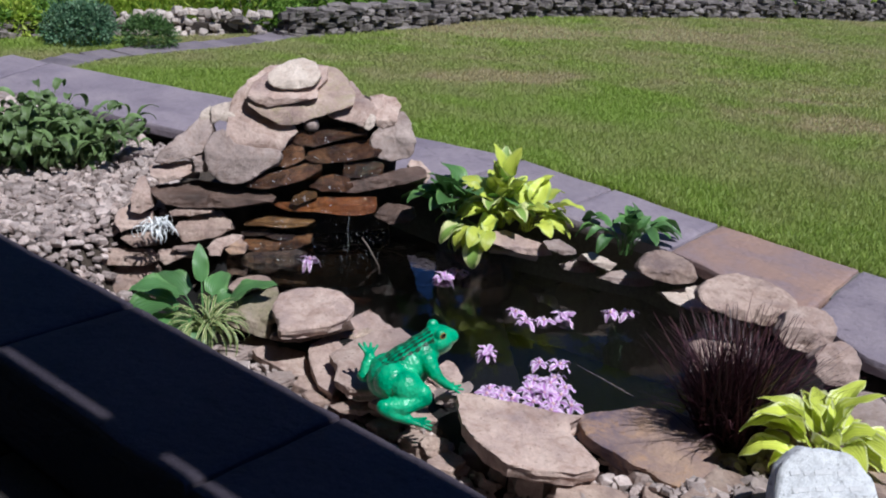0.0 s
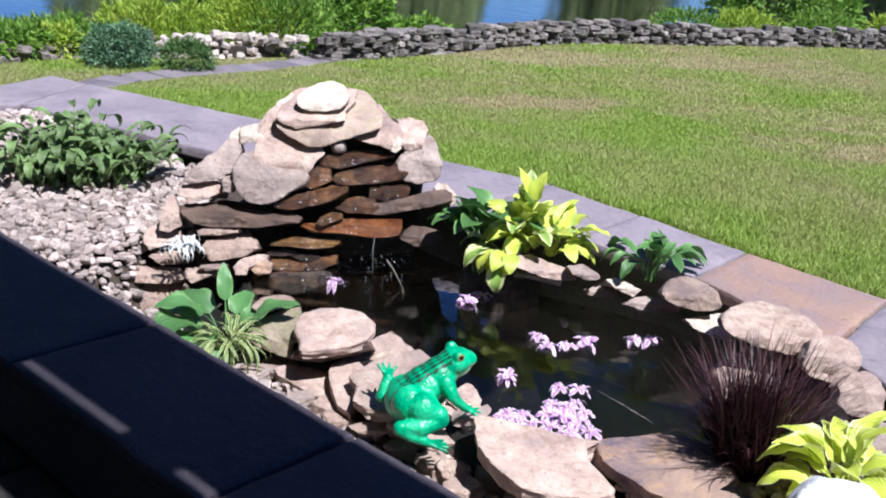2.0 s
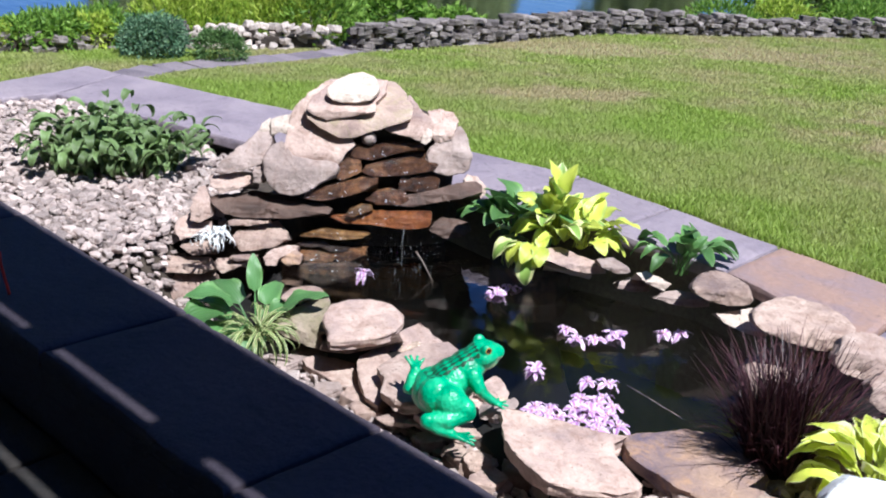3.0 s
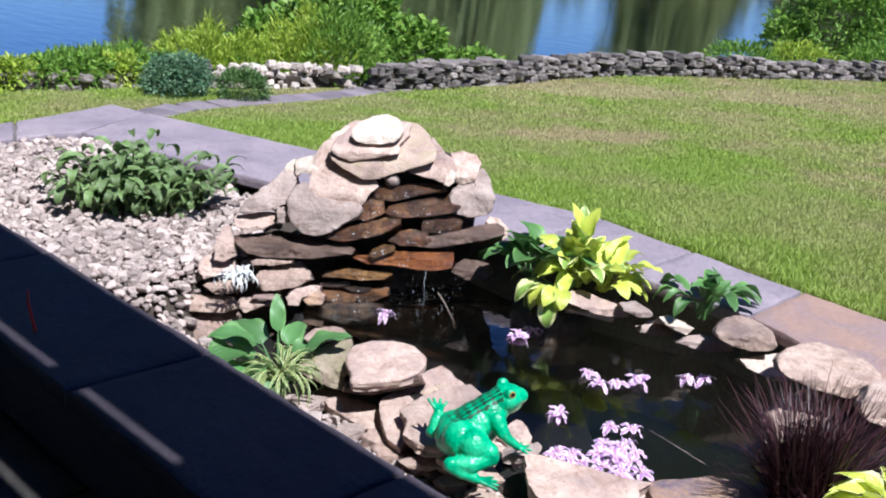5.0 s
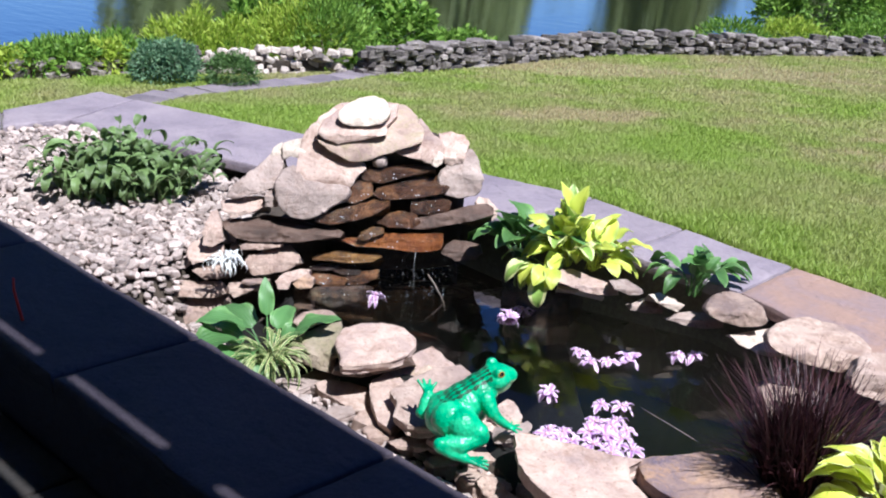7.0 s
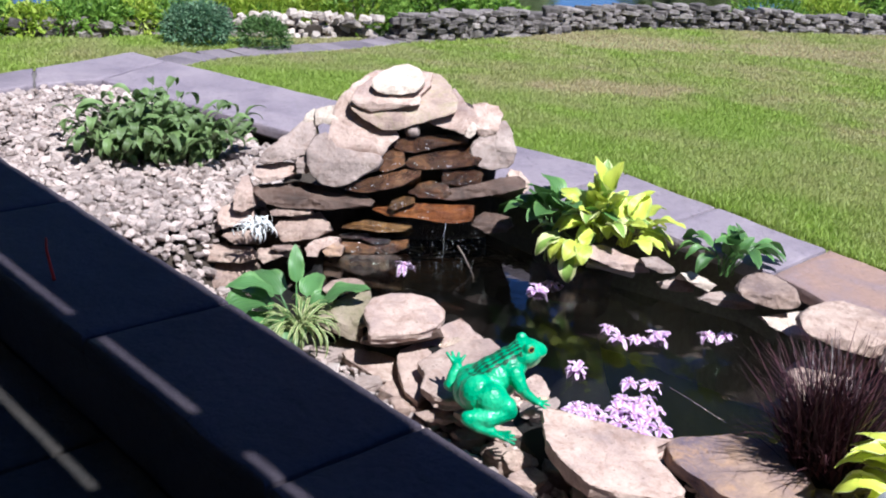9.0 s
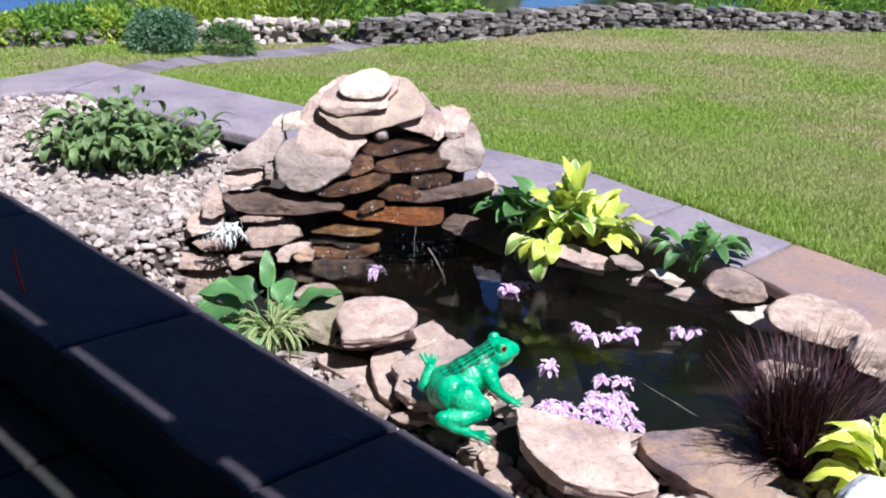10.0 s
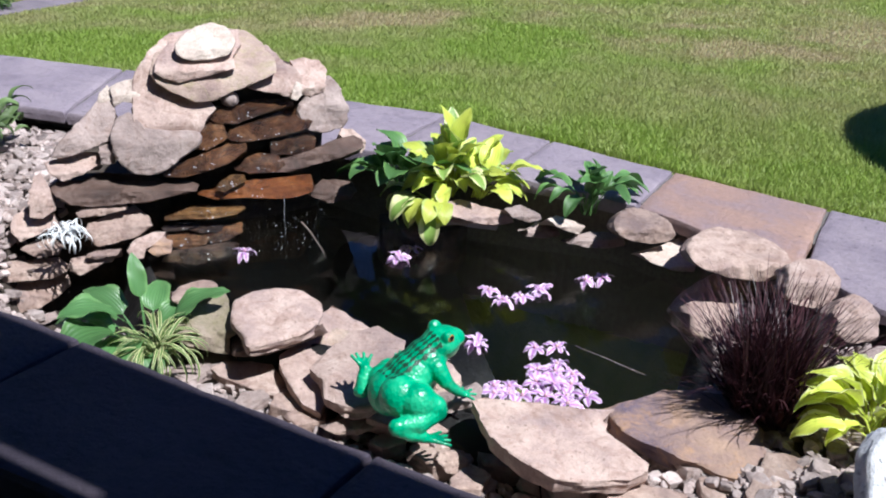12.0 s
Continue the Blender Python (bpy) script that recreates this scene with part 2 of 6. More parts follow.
M_HOSTA_EDGED = leaf_mat("cream_edged_hosta_leaf", (0.27, 0.43, 0.09), (0.76, 0.78, 0.36), 0.62, 0.4, 9, 0.2, streak=0.3)
M_HOSTA_DARK = leaf_mat("green_hosta_leaf", (0.085, 0.19, 0.055), (0.145, 0.285, 0.08), 0.8, 0.42, 9, 0.15)
M_HOSTA_BLUE = leaf_mat("blue_green_hosta_leaf", (0.095, 0.22, 0.07), (0.15, 0.3, 0.1), 0.8, 0.4, 10, 0.2)
M_HOSTA_CHART = leaf_mat("chartreuse_hosta_leaf", (0.66, 0.74, 0.11), (0.8, 0.83, 0.42), 0.86, 0.4, 9, 0.3)
M_STRAP = leaf_mat("cream_striped_leaf", (0.11, 0.2, 0.045), (0.6, 0.6, 0.3), 0.62, 0.45, 4, 0.25, streak=0.05)
M_SAGE = leaf_mat("dull_green_leaf", (0.14, 0.215, 0.075), (0.2, 0.29, 0.12), 0.8, 0.5, 5, 0.25, 0.4)
M_SILVER = leaf_mat("silver_leaf", (0.75, 0.77, 0.76), (0.85, 0.86, 0.84), 0.8, 0.5, 4, 0.15)
M_PURPLE = foliage_mat("purple_grass_blades", ((0.018, 0.008, 0.01), (0.045, 0.016, 0.022), (0.1, 0.042, 0.048)), 0.15, 0.4)
M_PETAL = leaf_mat("lilac_petal", (0.6, 0.28, 0.64), (0.86, 0.66, 0.87), 0.4, 0.5, 3, 0.3, 0.2, 0.15)
M_STAMEN = plain_mat("flower_heart", (0.5, 0.16, 0.45), (0.75, 0.6, 0.4), 0.6, 90, 0.2)


# ---- tools for building ----
YAW = 43.5
RT = Vector((0.72535, 0.68838, 0))
AW = Vector((-0.68838, 0.72535, 0))
FOUNT = Vector((-2.87, 1.82, 0))


def at(r, a, z):
    """A place by its way along and behind the front of the waterfall."""
    return FOUNT + RT * r + AW * a + Vector((0, 0, z))


def mesh_of(name, verts, faces, mats=(), smooth=False, sharp=None, slots=None):
    me = bpy.data.meshes.new(name)
    me.from_pydata(verts, [], faces)
    for m in mats:
        me.materials.append(m)
    if slots is not None:
        me.polygons.foreach_set("material_index", slots)
    if smooth:
        me.shade_smooth()
        if sharp:
            me.set_sharp_from_angle(angle=radians(sharp))
    me.update()
    return me


def thing(name, label, category, loc=(0, 0, 0), rot=(0, 0, 0), group="", kind="", data=None):
    ob = new(name, data)
    ob.matrix_basis = pose(*loc, *rot)
    return tagged(ob, label, category, group, kind)


def piece(name, me, parent, m=None, label=""):
    """A mesh object under a thing; m is its pose in the thing's own space."""
    ob = new(name, me)
    ob.parent = parent
    if m is not None:
        ob.matrix_basis = m
    return tagged(ob, label)


def part(name, bm, material, parent, label=""):
    me = bpy.data.meshes.new(name)
    bm.to_mesh(me)
    bm.free()
    me.materials.append(material)
    return piece(name, me, parent, None, label)


def outline(rng, n, jag=0.16):
    """Corners of an irregular stone, as angle and radius."""
    turn = rng.uniform(0, 6.28)
    return [(turn + 2 * math.pi * (k + rng.uniform(-0.28, 0.28)) / n, 1 + rng.uniform(-jag, jag)) for k in range(n)]


def radius_at(th, corners, soft=0.0):
    pts = [(r * math.cos(a), r * math.sin(a)) for a, r in corners]
    c, s = math.cos(th), math.sin(th)
    best = 0.0
    for (x0, y0), (x1, y1) in zip(pts, pts[1:] + pts[:1]):
        dx, dy = x1 - x0, y1 - y0
        den = c * dy - s * dx
        if abs(den) < 1e-9:
            continue
        k = (x0 * dy - y0 * dx) / den
        u = (x0 * s - y0 * c) / den
        if k > 0 and -1e-6 <= u <= 1 + 1e-6:
            best = max(best, k)
    return best or 1.0


SLAB = ((0.0, 0.0), (0.5, 0.0), (0.9, 0.0), (0.97, 0.05), (1.0, 0.2), (0.985, 0.35), (1.0, 0.5), (0.99, 0.65), (1.0, 0.8), (0.985, 0.93), (0.955, 1.0), (0.85, 1.0), (0.6, 1.0), (0.3, 1.0), (0.0, 1.0))
BOULDER = ((0.0, 0.0), (0.5, 0.0), (0.8, 0.03), (0.92, 0.12), (0.99, 0.26), (1.0, 0.38), (1.0, 0.5), (0.98, 0.61), (0.93, 0.73), (0.85, 0.83), (0.75, 0.9), (0.6, 0.96), (0.42, 0.99), (0.2, 1.0), (0.0, 1.0))


def rock_mesh(seed, w, d, h, n=7, dome=0.0, jag=0.16, rough=1.0, corners=None, around=56, mat=None, shear=0.0, cuts=None):
    """A stone w wide, d deep and h high with its foot at 0: a broken slab (dome 0) to a rounded boulder (dome 1),
    with flat breaks across its corners and edges."""
    rng = random.Random(seed)
    cs = [(math.atan2(y, x), math.hypot(x, y)) for x, y in corners] if corners else outline(rng, n, jag)
    turns = sorted(a % (2 * math.pi) for a, _ in cs)
    ths = []
    for a, b in zip(turns, turns[1:] + [turns[0] + 2 * math.pi]):
        m = max(1, round(around * (b - a) / (2 * math.pi)))
        ths += [a + (b - a) * k / m for k in range(m)]
    around = len(ths)
    rad = [radius_at(th, cs) for th in ths]
    for _ in range(round(4 * dome * around / 56)):
        rad = [0.25 * rad[k - 1] + 0.5 * rad[k] + 0.25 * rad[(k + 1) % around] for k in range(around)]
    xs = [rad[k] * math.cos(ths[k]) for k in range(around)]
    ys = [rad[k] * math.sin(ths[k]) for k in range(around)]
    x0, x1, y0, y1 = min(xs), max(xs), min(ys), max(ys)
    off = Vector((rng.uniform(0, 50), rng.uniform(0, 50), rng.uniform(0, 50)))
    size = (w * d * h) ** (1 / 3)
    # breaks: planes that take off some of the bulk
    planes = []
    for k in range(cuts if cuts is not None else (9 if dome < 0.7 else 5)):
        an, el = rng.uniform(0, 6.283), rng.choice((-0.5, 0.15, 0.45, 0.8)) + rng.uniform(-0.15, 0.15)
        nv = Vector((math.cos(an) * math.cos(el), math.sin(an) * math.cos(el), math.sin(el)))
        reach = max(((xs[i] - x0) / (x1 - x0) * 2 - 1) * nv.x + ((ys[i] - y0) / (y1 - y0) * 2 - 1) * nv.y for i in range(around)) + abs(nv.z) * (1 - 0.35 * dome)
        planes.append((nv, reach * (1 - rng.uniform(0.03, 0.15) * rough)))
    verts, faces = [], []
    rings = len(SLAB)
    tiltx, tilty = rng.uniform(-0.05, 0.05) * rough, rng.uniform(-0.05, 0.05) * rough
    fine_f = 14.0 / size
    for j in range(rings):
        f = SLAB[j][0] * (1 - dome) + BOULDER[j][0] * dome
        zf = SLAB[j][1] * (1 - dome) + BOULDER[j][1] * dome
        for k in range(around):
            u = Vector((((xs[k] - x0) / (x1 - x0) * 2 - 1) * f, ((ys[k] - y0) / (y1 - y0) * 2 - 1) * f, 2 * zf - 1))
            for nv, lim in planes:
                over = u.dot(nv) - lim
                if over > 0:
                    u -= nv * over
            p = Vector((u.x * w / 2, u.y * d / 2, (u.z + 1) / 2 * h))
            p.z += (tiltx * p.x + tilty * p.y) * (zf > 0.5)
            big = noise.noise(p * (1.4 / size) + off) * 0.05 * size * rough
            mid = noise.noise(p * (4.5 / size) + off) * 0.028 * size * rough
            fine = noise.noise(p * fine_f + off) * 0.016 * size * rough
            lay = noise.noise(Vector((p.x * 1.5 / size, p.y * 1.5 / size, p.z * 16 / h)) + off) * 0.04 * size * (1 - dome) * rough * (0.03 < zf < 0.97)
            out = Vector((p.x, p.y, 0)).normalized() if f > 0.01 else Vector((0, 0, 0))
            side = min(1.0, f * 1.1)
            p += out * (big + mid + lay + fine) * side
            p.z += (big * 0.3 + mid * 0.6 + fine * 0.8) * (0.25 if zf < 0.3 else 1.0) * min(1, h / size + 0.2)
            p.x += shear * p.z
            verts.append(p)
    for j in range(rings - 1):
        for k in range(around):
            a, b = j * around + k, j * around + (k + 1) % around
            faces.append((a, b, b + around, a + around))
    return mesh_of("stone", verts, faces, (mat,), True, 24)


def tube(points, radii, sides=8, close=True):
    """Verts and faces of a tapered tube through the points."""
    verts, faces = [], []
    for k, p in enumerate(points):
        ahead = (Vector(points[min(k + 1, len(points) - 1)]) - Vector(points[max(k - 1, 0)])).normalized()
        u = ahead.orthogonal().normalized()
        v = ahead.cross(u)
        for s in range(sides):
            an = 2 * math.pi * s / sides
            verts.append(Vector(p) + (u * math.cos(an) + v * math.sin(an)) * radii[k])
    for k in range(len(points) - 1):
        for s in range(sides):
            a, b = k * sides + s, k * sides + (s + 1) % sides
            faces.append((a, b, b + sides, a + sides))
    if close:
        faces.append(tuple(range(sides))[::-1])
        faces.append(tuple(range(len(verts) - sides, len(verts))))
    return verts, faces


def leaf_mesh(seed, length, width, stalk, rise, droop, mat, fold=0.35, wavy=0.12, steps=12, tip=0.8, base=0.45, curl=0.0):
    """A stalked leaf along +Y that rises at `rise` degrees and bends over by `droop`; UV runs across and along it."""
    rng = random.Random(seed)
    verts, faces, uvs = [], [], []
    pos, ang = Vector((0, 0, 0)), radians(rise)
    cols = 7
    total = stalk + length
    n = steps + 4
    for i in range(n):
        if i < 4:
            s, u = stalk * i / 4, 0.0
        else:
            u = (i - 4) / (steps - 1)
            s = stalk + length * u
        half = 0.0025 if i < 4 else max(0.0015, width / 2 * (max(0.0, u) ** base) * ((1 - u) ** tip) * 1.75)
        half = min(half, width / 2)
        a = radians(rise) - radians(droop) * (s / total) ** 1.6
        if i:
            pos = pos + Vector((0, math.cos(a), math.sin(a))) * (s - prev)
        prev = s
        up = Vector((0, -math.sin(a), math.cos(a)))
        ph = rng.uniform(-0.5, 0.5)
        for c in range(cols):
            t = 2 * c / (cols - 1) - 1
            lift = abs(t) * half * fold + wavy * half * math.sin(3.5 * u * 3 + 2.5 * t + ph) * t * t + curl * half * t * t
            verts.append(pos + Vector((t * half, 0, 0)) + up * lift)
            uvs.append(((t + 1) / 2, s / total))
    for i in range(n - 1):
        for c in range(cols - 1):
            a = i * cols + c
            faces.append((a, a + 1, a + 1 + cols, a + cols))
    me = mesh_of("leaf", verts, faces, (mat,), True)
    layer = me.uv_layers.new(name="UVMap")
    idx = np.empty(len(me.loops), dtype=np.int32)
    me.loops.foreach_get("vertex_index", idx)
    layer.data.foreach_set("uv", np.array(uvs, dtype=np.float32)[idx].ravel())
    return me


def leaf_cloud(seed, blobs, n, size, mat, name="foliage", slim=0.5, hang=0.0):
    """Many small leaves set at random through the outer part of some ellipsoids (centre, radii)."""
    rng = np.random.default_rng(seed)
    weight = np.array([b[1][0] * b[1][1] + b[1][1] * b[1][2] + b[1][0] * b[1][2] for b in blobs])
    pick = rng.choice(len(blobs), n, p=weight / weight.sum())
    c = np.array([b[0] for b in blobs])[pick]
    r = np.array([b[1] for b in blobs])[pick]
    d = rng.normal(size=(n, 3))
    d /= np.linalg.norm(d, axis=1)[:, None]
    d[:, 2] = np.where(d[:, 2] < -0.5, -d[:, 2], d[:, 2])
    lump = 1 + 0.16 * np.sin(d[:, 0] * 7 + pick) * np.cos(d[:, 1] * 6 + 2 * pick) + 0.1 * np.sin(d[:, 2] * 11 + d[:, 0] * 9)
    p = c + d * r * (rng.uniform(0.5, 1.0, (n, 1)) ** 0.6) * lump[:, None]
    a = rng.normal(size=(n, 3)) * 0.7 + d
    a[:, 2] -= hang
    a /= np.linalg.norm(a, axis=1)[:, None]
    b = np.cross(a, rng.normal(size=(n, 3)))
    b /= np.linalg.norm(b, axis=1)[:, None]
    s = (size * rng.uniform(0.6, 1.3, (n, 1)))
    nrm = np.cross(a, b)
    v = np.stack([p, p + a * s * 0.5 + b * s * slim * 0.5 + nrm * s * 0.1, p + a * s, p + a * s * 0.5 - b * s * slim * 0.5 + nrm * s * 0.1], 1).reshape(-1, 3)
    return mesh_of(name, v.tolist(), np.arange(4 * n).reshape(-1, 4).tolist(), (mat,))


# ---- the ground: one sheet from the patio over lawn, bank and lake bed to the far shore ----
WATER_LAKE = -1.3
WALL_LINE = ((-9.6, 0.9), (-7.6, 1.6), (-6.95, 2.1), (-6.86, 2.5), (-6.85, 2.9), (-6.6, 3.25), (-6.52, 3.7), (-6.46, 4.1), (-6.36, 4.38), (-6.14, 4.62), (-6.08, 4.95), (-6.1, 5.5), (-6.12, 6.1), (-6.14, 7.0), (-6.05, 7.7), (-5.82, 8.5), (-5.5, 9.1), (-5.05, 10.0), (-4.5, 11.0), (-3.2, 13.0), (-1.0, 15.5))


def wall_dist(x, y):
    """How far a place lies beyond the garden wall (negative on the lawn)."""
    best, side = 1e9, -1
    for (x0, y0), (x1, y1) in zip(WALL_LINE, WALL_LINE[1:]):
        dx, dy = x1 - x0, y1 - y0
        k = max(0.0, min(1.0, ((x - x0) * dx + (y - y0) * dy) / (dx * dx + dy * dy)))
        px, py = x - x0 - k * dx, y - y0 - k * dy
        q = math.hypot(px, py)
        if q < best:
            best, side = q, 1 if dx * py - dy * px > 0 else -1
    return best * side


def lawn_z(x, y):
    q = (x + 2.2) * -0.85 + (y - 2.8) * 0.53
    return 0.165 - 0.045 * max(0.0, q) - 0.01 * math.sin(x * 1.7) * math.sin(y * 1.3 + 1)


def ground_z(x, y):
    if y < 0.45 and x > -6.2:
        return -0.6
    if -5.2 < x < 6 and y < 2.45 + 0.12 * min(0, x + 2.6):
        return -0.6
    w = wall_dist(x, y)
    z = max(-0.25, lawn_z(x, y))
    if w > 0.15:
        z = max(-2.2, z - 0.28 * (w - 0.15))
    far = math.hypot(x, y)
    if far > 72:
        z = max(z, min(3.0, -1.4 + (far - 72) * 0.12))
    if y < -6 and far < 300:
        z = max(z, -0.3)
    return z


def spread(lo, hi, step, reach):
    mid = [lo + step * k for k in range(round((hi - lo) / step) + 1)]
    out, d = [], step
    while sum(out) < reach:
        d *= 1.35
        out.append(d)
    left, right, x = [], [], lo
    for d in out:
        x -= d
        left.append(x)
    x = hi
    for d in out:
        x += d
        right.append(x)
    return left[::-1] + mid + right


gx, gy = spread(-9.0, 1.5, 0.15, 900), spread(0.0, 13.0, 0.15, 900)
gv = [(x, y, ground_z(x, y)) for y in gy for x in gx]
nx = len(gx)
gf = [(j * nx + i, j * nx + i + 1, (j + 1) * nx + i + 1, (j + 1) * nx + i) for j in range(len(gy) - 1) for i in range(nx - 1)]
thing("ground", "sunlit lawn soil running down to a lake", "ground", kind="structure", data=mesh_of("ground", gv, gf, (M_LAWN,), True))

# lake
m, nt, sh, vec = start_mat("lake_water", 0.03, True)
sh.inputs["Base Color"].default_value = (0.63, 0.66, 0.69, 1)
sh.inputs["IOR"].default_value = 1.9
sh.inputs["Metallic"].default_value = 1.0
mp = nt.nodes.new("ShaderNodeMapping")
mp.inputs["Rotation"].default_value = (0, 0, radians(-YAW))
mp.inputs["Scale"].default_value = (0.8, 2.4, 1)
nt.links.new(vec, mp.inputs[0])
bump(nt, sh, noise_tex(nt, mp.outputs[0], 1.6, 4, 0.6), 0.16, 0.05)
M_LAKE = m
lv = [(-400, -300, WATER_LAKE), (300, -300, WATER_LAKE), (300, 400, WATER_LAKE), (-400, 400, WATER_LAKE)]
lake = thing("lake_water", "calm lake reflecting trees and blue sky", "water", kind="structure", data=mesh_of("lake_water", lv, [(0, 1, 2, 3)], (M_LAKE,)))

# lawn grass: blades over the part of the lawn that can be seen
rng = np.random.default_rng(5)
COPE_OUT = ((-5.6, 2.14), (-4.19, 2.48), (-2.62, 2.83), (-1.68, 2.76), (-0.4, 2.70), (1.0, 2.66))


def cope_out(x):
    return np.interp(x, [p[0] for p in COPE_OUT], [p[1] for p in COPE_OUT])


def lawn_blades(n, seed, near, width, height, xr=(-7.2, 0.6)):
    """Blades between the slabs and the wall; `near` picks those within some metres of the slabs."""
    rng = np.random.default_rng(seed)
    x = rng.uniform(*xr, n)
    y = cope_out(x) + rng.uniform(max(0.012, near[0]), near[1], n) if near else rng.uniform(0.8, 2.4, n)
    wd = np.full(len(x), 1e9)
    side = np.zeros(len(x))
    for (x0, y0), (x1, y1) in zip(WALL_LINE, WALL_LINE[1:]):
        dx, dy = x1 - x0, y1 - y0
        k = np.clip(((x - x0) * dx + (y - y0) * dy) / (dx * dx + dy * dy), 0, 1)
        px, py = x - x0 - k * dx, y - y0 - k * dy
        q = np.hypot(px, py)
        side = np.where(q < wd, np.sign(dx * py - dy * px), side)
        wd = np.minimum(wd, q)
    keep = (wd * side < -0.06) & ((y > cope_out(x) + 0.01) & (x > -5.56) | (x < -5.56 + np.maximum(0, 2.15 - y) * 0.28))
    x, y = x[keep], y[keep]
    on_path = np.zeros(len(x), bool)
    for (x0, y0), (x1, y1) in zip(PATH_LINE, PATH_LINE[1:]):
        dx, dy = x1 - x0, y1 - y0
        k = np.clip(((x - x0) * dx + (y - y0) * dy) / (dx * dx + dy * dy), 0, 1)
        on_path |= np.hypot(x - x0 - k * dx, y - y0 - k * dy) < 0.15
    x, y = x[~on_path], y[~on_path]
    patch = np.zeros(len(x))
    for cx, cy, rx, ry, an, amount in DRY:
        c, s = math.cos(an), math.sin(an)
        u, v = ((x - cx) * c + (y - cy) * s) / rx, (-(x - cx) * s + (y - cy) * c) / ry
        patch = np.maximum(patch, amount * np.clip(1.5 - 1.2 * np.hypot(u, v), 0, 1))
    mott = np.array([0.8 * noise.noise(Vector((a * 0.45, b * 0.9, 5))) + noise.noise(Vector((a * 1.1, b * 1.1, 3))) + 0.6 * noise.noise(Vector((a * 4, b * 4, 9))) for a, b in zip(x, y)])
    away = np.clip((y - cope_out(x) - 0.6) / 3.0, 0, 1)
    dry = np.clip(0.19 + 0.28 * away + patch * (0.8 + 0.8 * mott) + (0.45 + 0.25 * away) * mott + rng.normal(0, 0.04, len(x)), 0, 1)
    keep = rng.uniform(size=len(x)) > 0.45 * patch
    x, y, dry = x[keep], y[keep], dry[keep]
    m = len(x)
    z = np.array([lawn_z(a, b) for a, b in zip(x, y)])
    an = rng.uniform(0, 2 * np.pi, m)
    h = height * rng.uniform(0.55, 1.25, m) * (1 - 0.4 * dry)
    w = width * rng.uniform(0.7, 1.3, m)
    lean = h * rng.uniform(0.15, 0.8, m)
    la = rng.uniform(0, 2 * np.pi, m)
    bx, by = np.cos(an) * w / 2, np.sin(an) * w / 2
    lx, ly = np.cos(la) * lean, np.sin(la) * lean
    v = np.empty((m, 5, 3))
    v[:, 0] = np.stack([x - bx, y - by, z - 0.004], 1)
    v[:, 1] = np.stack([x + bx, y + by, z - 0.004], 1)
    v[:, 2] = np.stack([x + bx * 0.8 + lx * 0.35, y + by * 0.8 + ly * 0.35, z + h * 0.6], 1)
    v[:, 3] = np.stack([x - bx * 0.8 + lx * 0.35, y - by * 0.8 + ly * 0.35, z + h * 0.6], 1)
    v[:, 4] = np.stack([x + lx, y + ly, z + h], 1)
    return v, dry


PATH_LINE = ((-5.72, 2.4), (-5.9, 2.75), (-5.96, 3.25), (-5.97, 3.6), (-6.0, 3.95), (-6.05, 4.3), (-6.2, 4.7))
DRY = ((-5.2, 7.0, 2.3, 0.45, 1.16, 1.0), (-4.05, 4.65, 0.55, 0.25, 0.95, 0.8), (-2.25, 5.05, 0.65, 0.34, 0.0, 1.15), (-1.5, 5.8, 0.4, 0.25, 0.6, 0.7), (-2.5, 5.5, 0.6, 0.22, 0.8, 0.5), (-5.0, 3.6, 0.7, 0.3, 0.8, 0.35), (-3.2, 3.6, 0.5, 0.2, 0.3, 0.35), (-4.9, 4.6, 0.8, 0.25, 0.9, 0.4))
va, da = lawn_blades(200000, 1, (0.0, 1.6), 0.0055, 0.04, (-5.6, 0.2))
ve, de = lawn_blades(80000, 6, (0.8, 2.8), 0.0065, 0.036, (-5.6, 0.2))
vb, db = lawn_blades(250000, 2, (1.6, 9.5), 0.0095, 0.032, (-6.7, -0.4))
vc, dc = lawn_blades(26000, 3, None, 0.0085, 0.032, (-7.3, -5.1))
vd, dd = lawn_blades(60000, 4, (0.0, 2.4), 0.0085, 0.032, (-6.7, -5.5))
v, dry = np.concatenate([va, vb, vc, vd, ve]), np.concatenate([da, db, dc, dd, de])
k = np.arange(len(v))[:, None] * 5
grass_faces = np.concatenate([k + np.array([[0, 1, 2, 3]])], 0).tolist() + (k + np.array([[3, 2, 4]])).tolist()
me = mesh_of("lawn_grass", v.reshape(-1, 3).tolist(), grass_faces, (M_GRASS,))
me.attributes.new("dry", "FLOAT", "POINT").data.foreach_set("value", np.repeat(dry, 5).astype(np.float32))
thing("lawn_grass", "short mown green lawn grass with dry thin patches", "grass", kind="stuff", data=me)


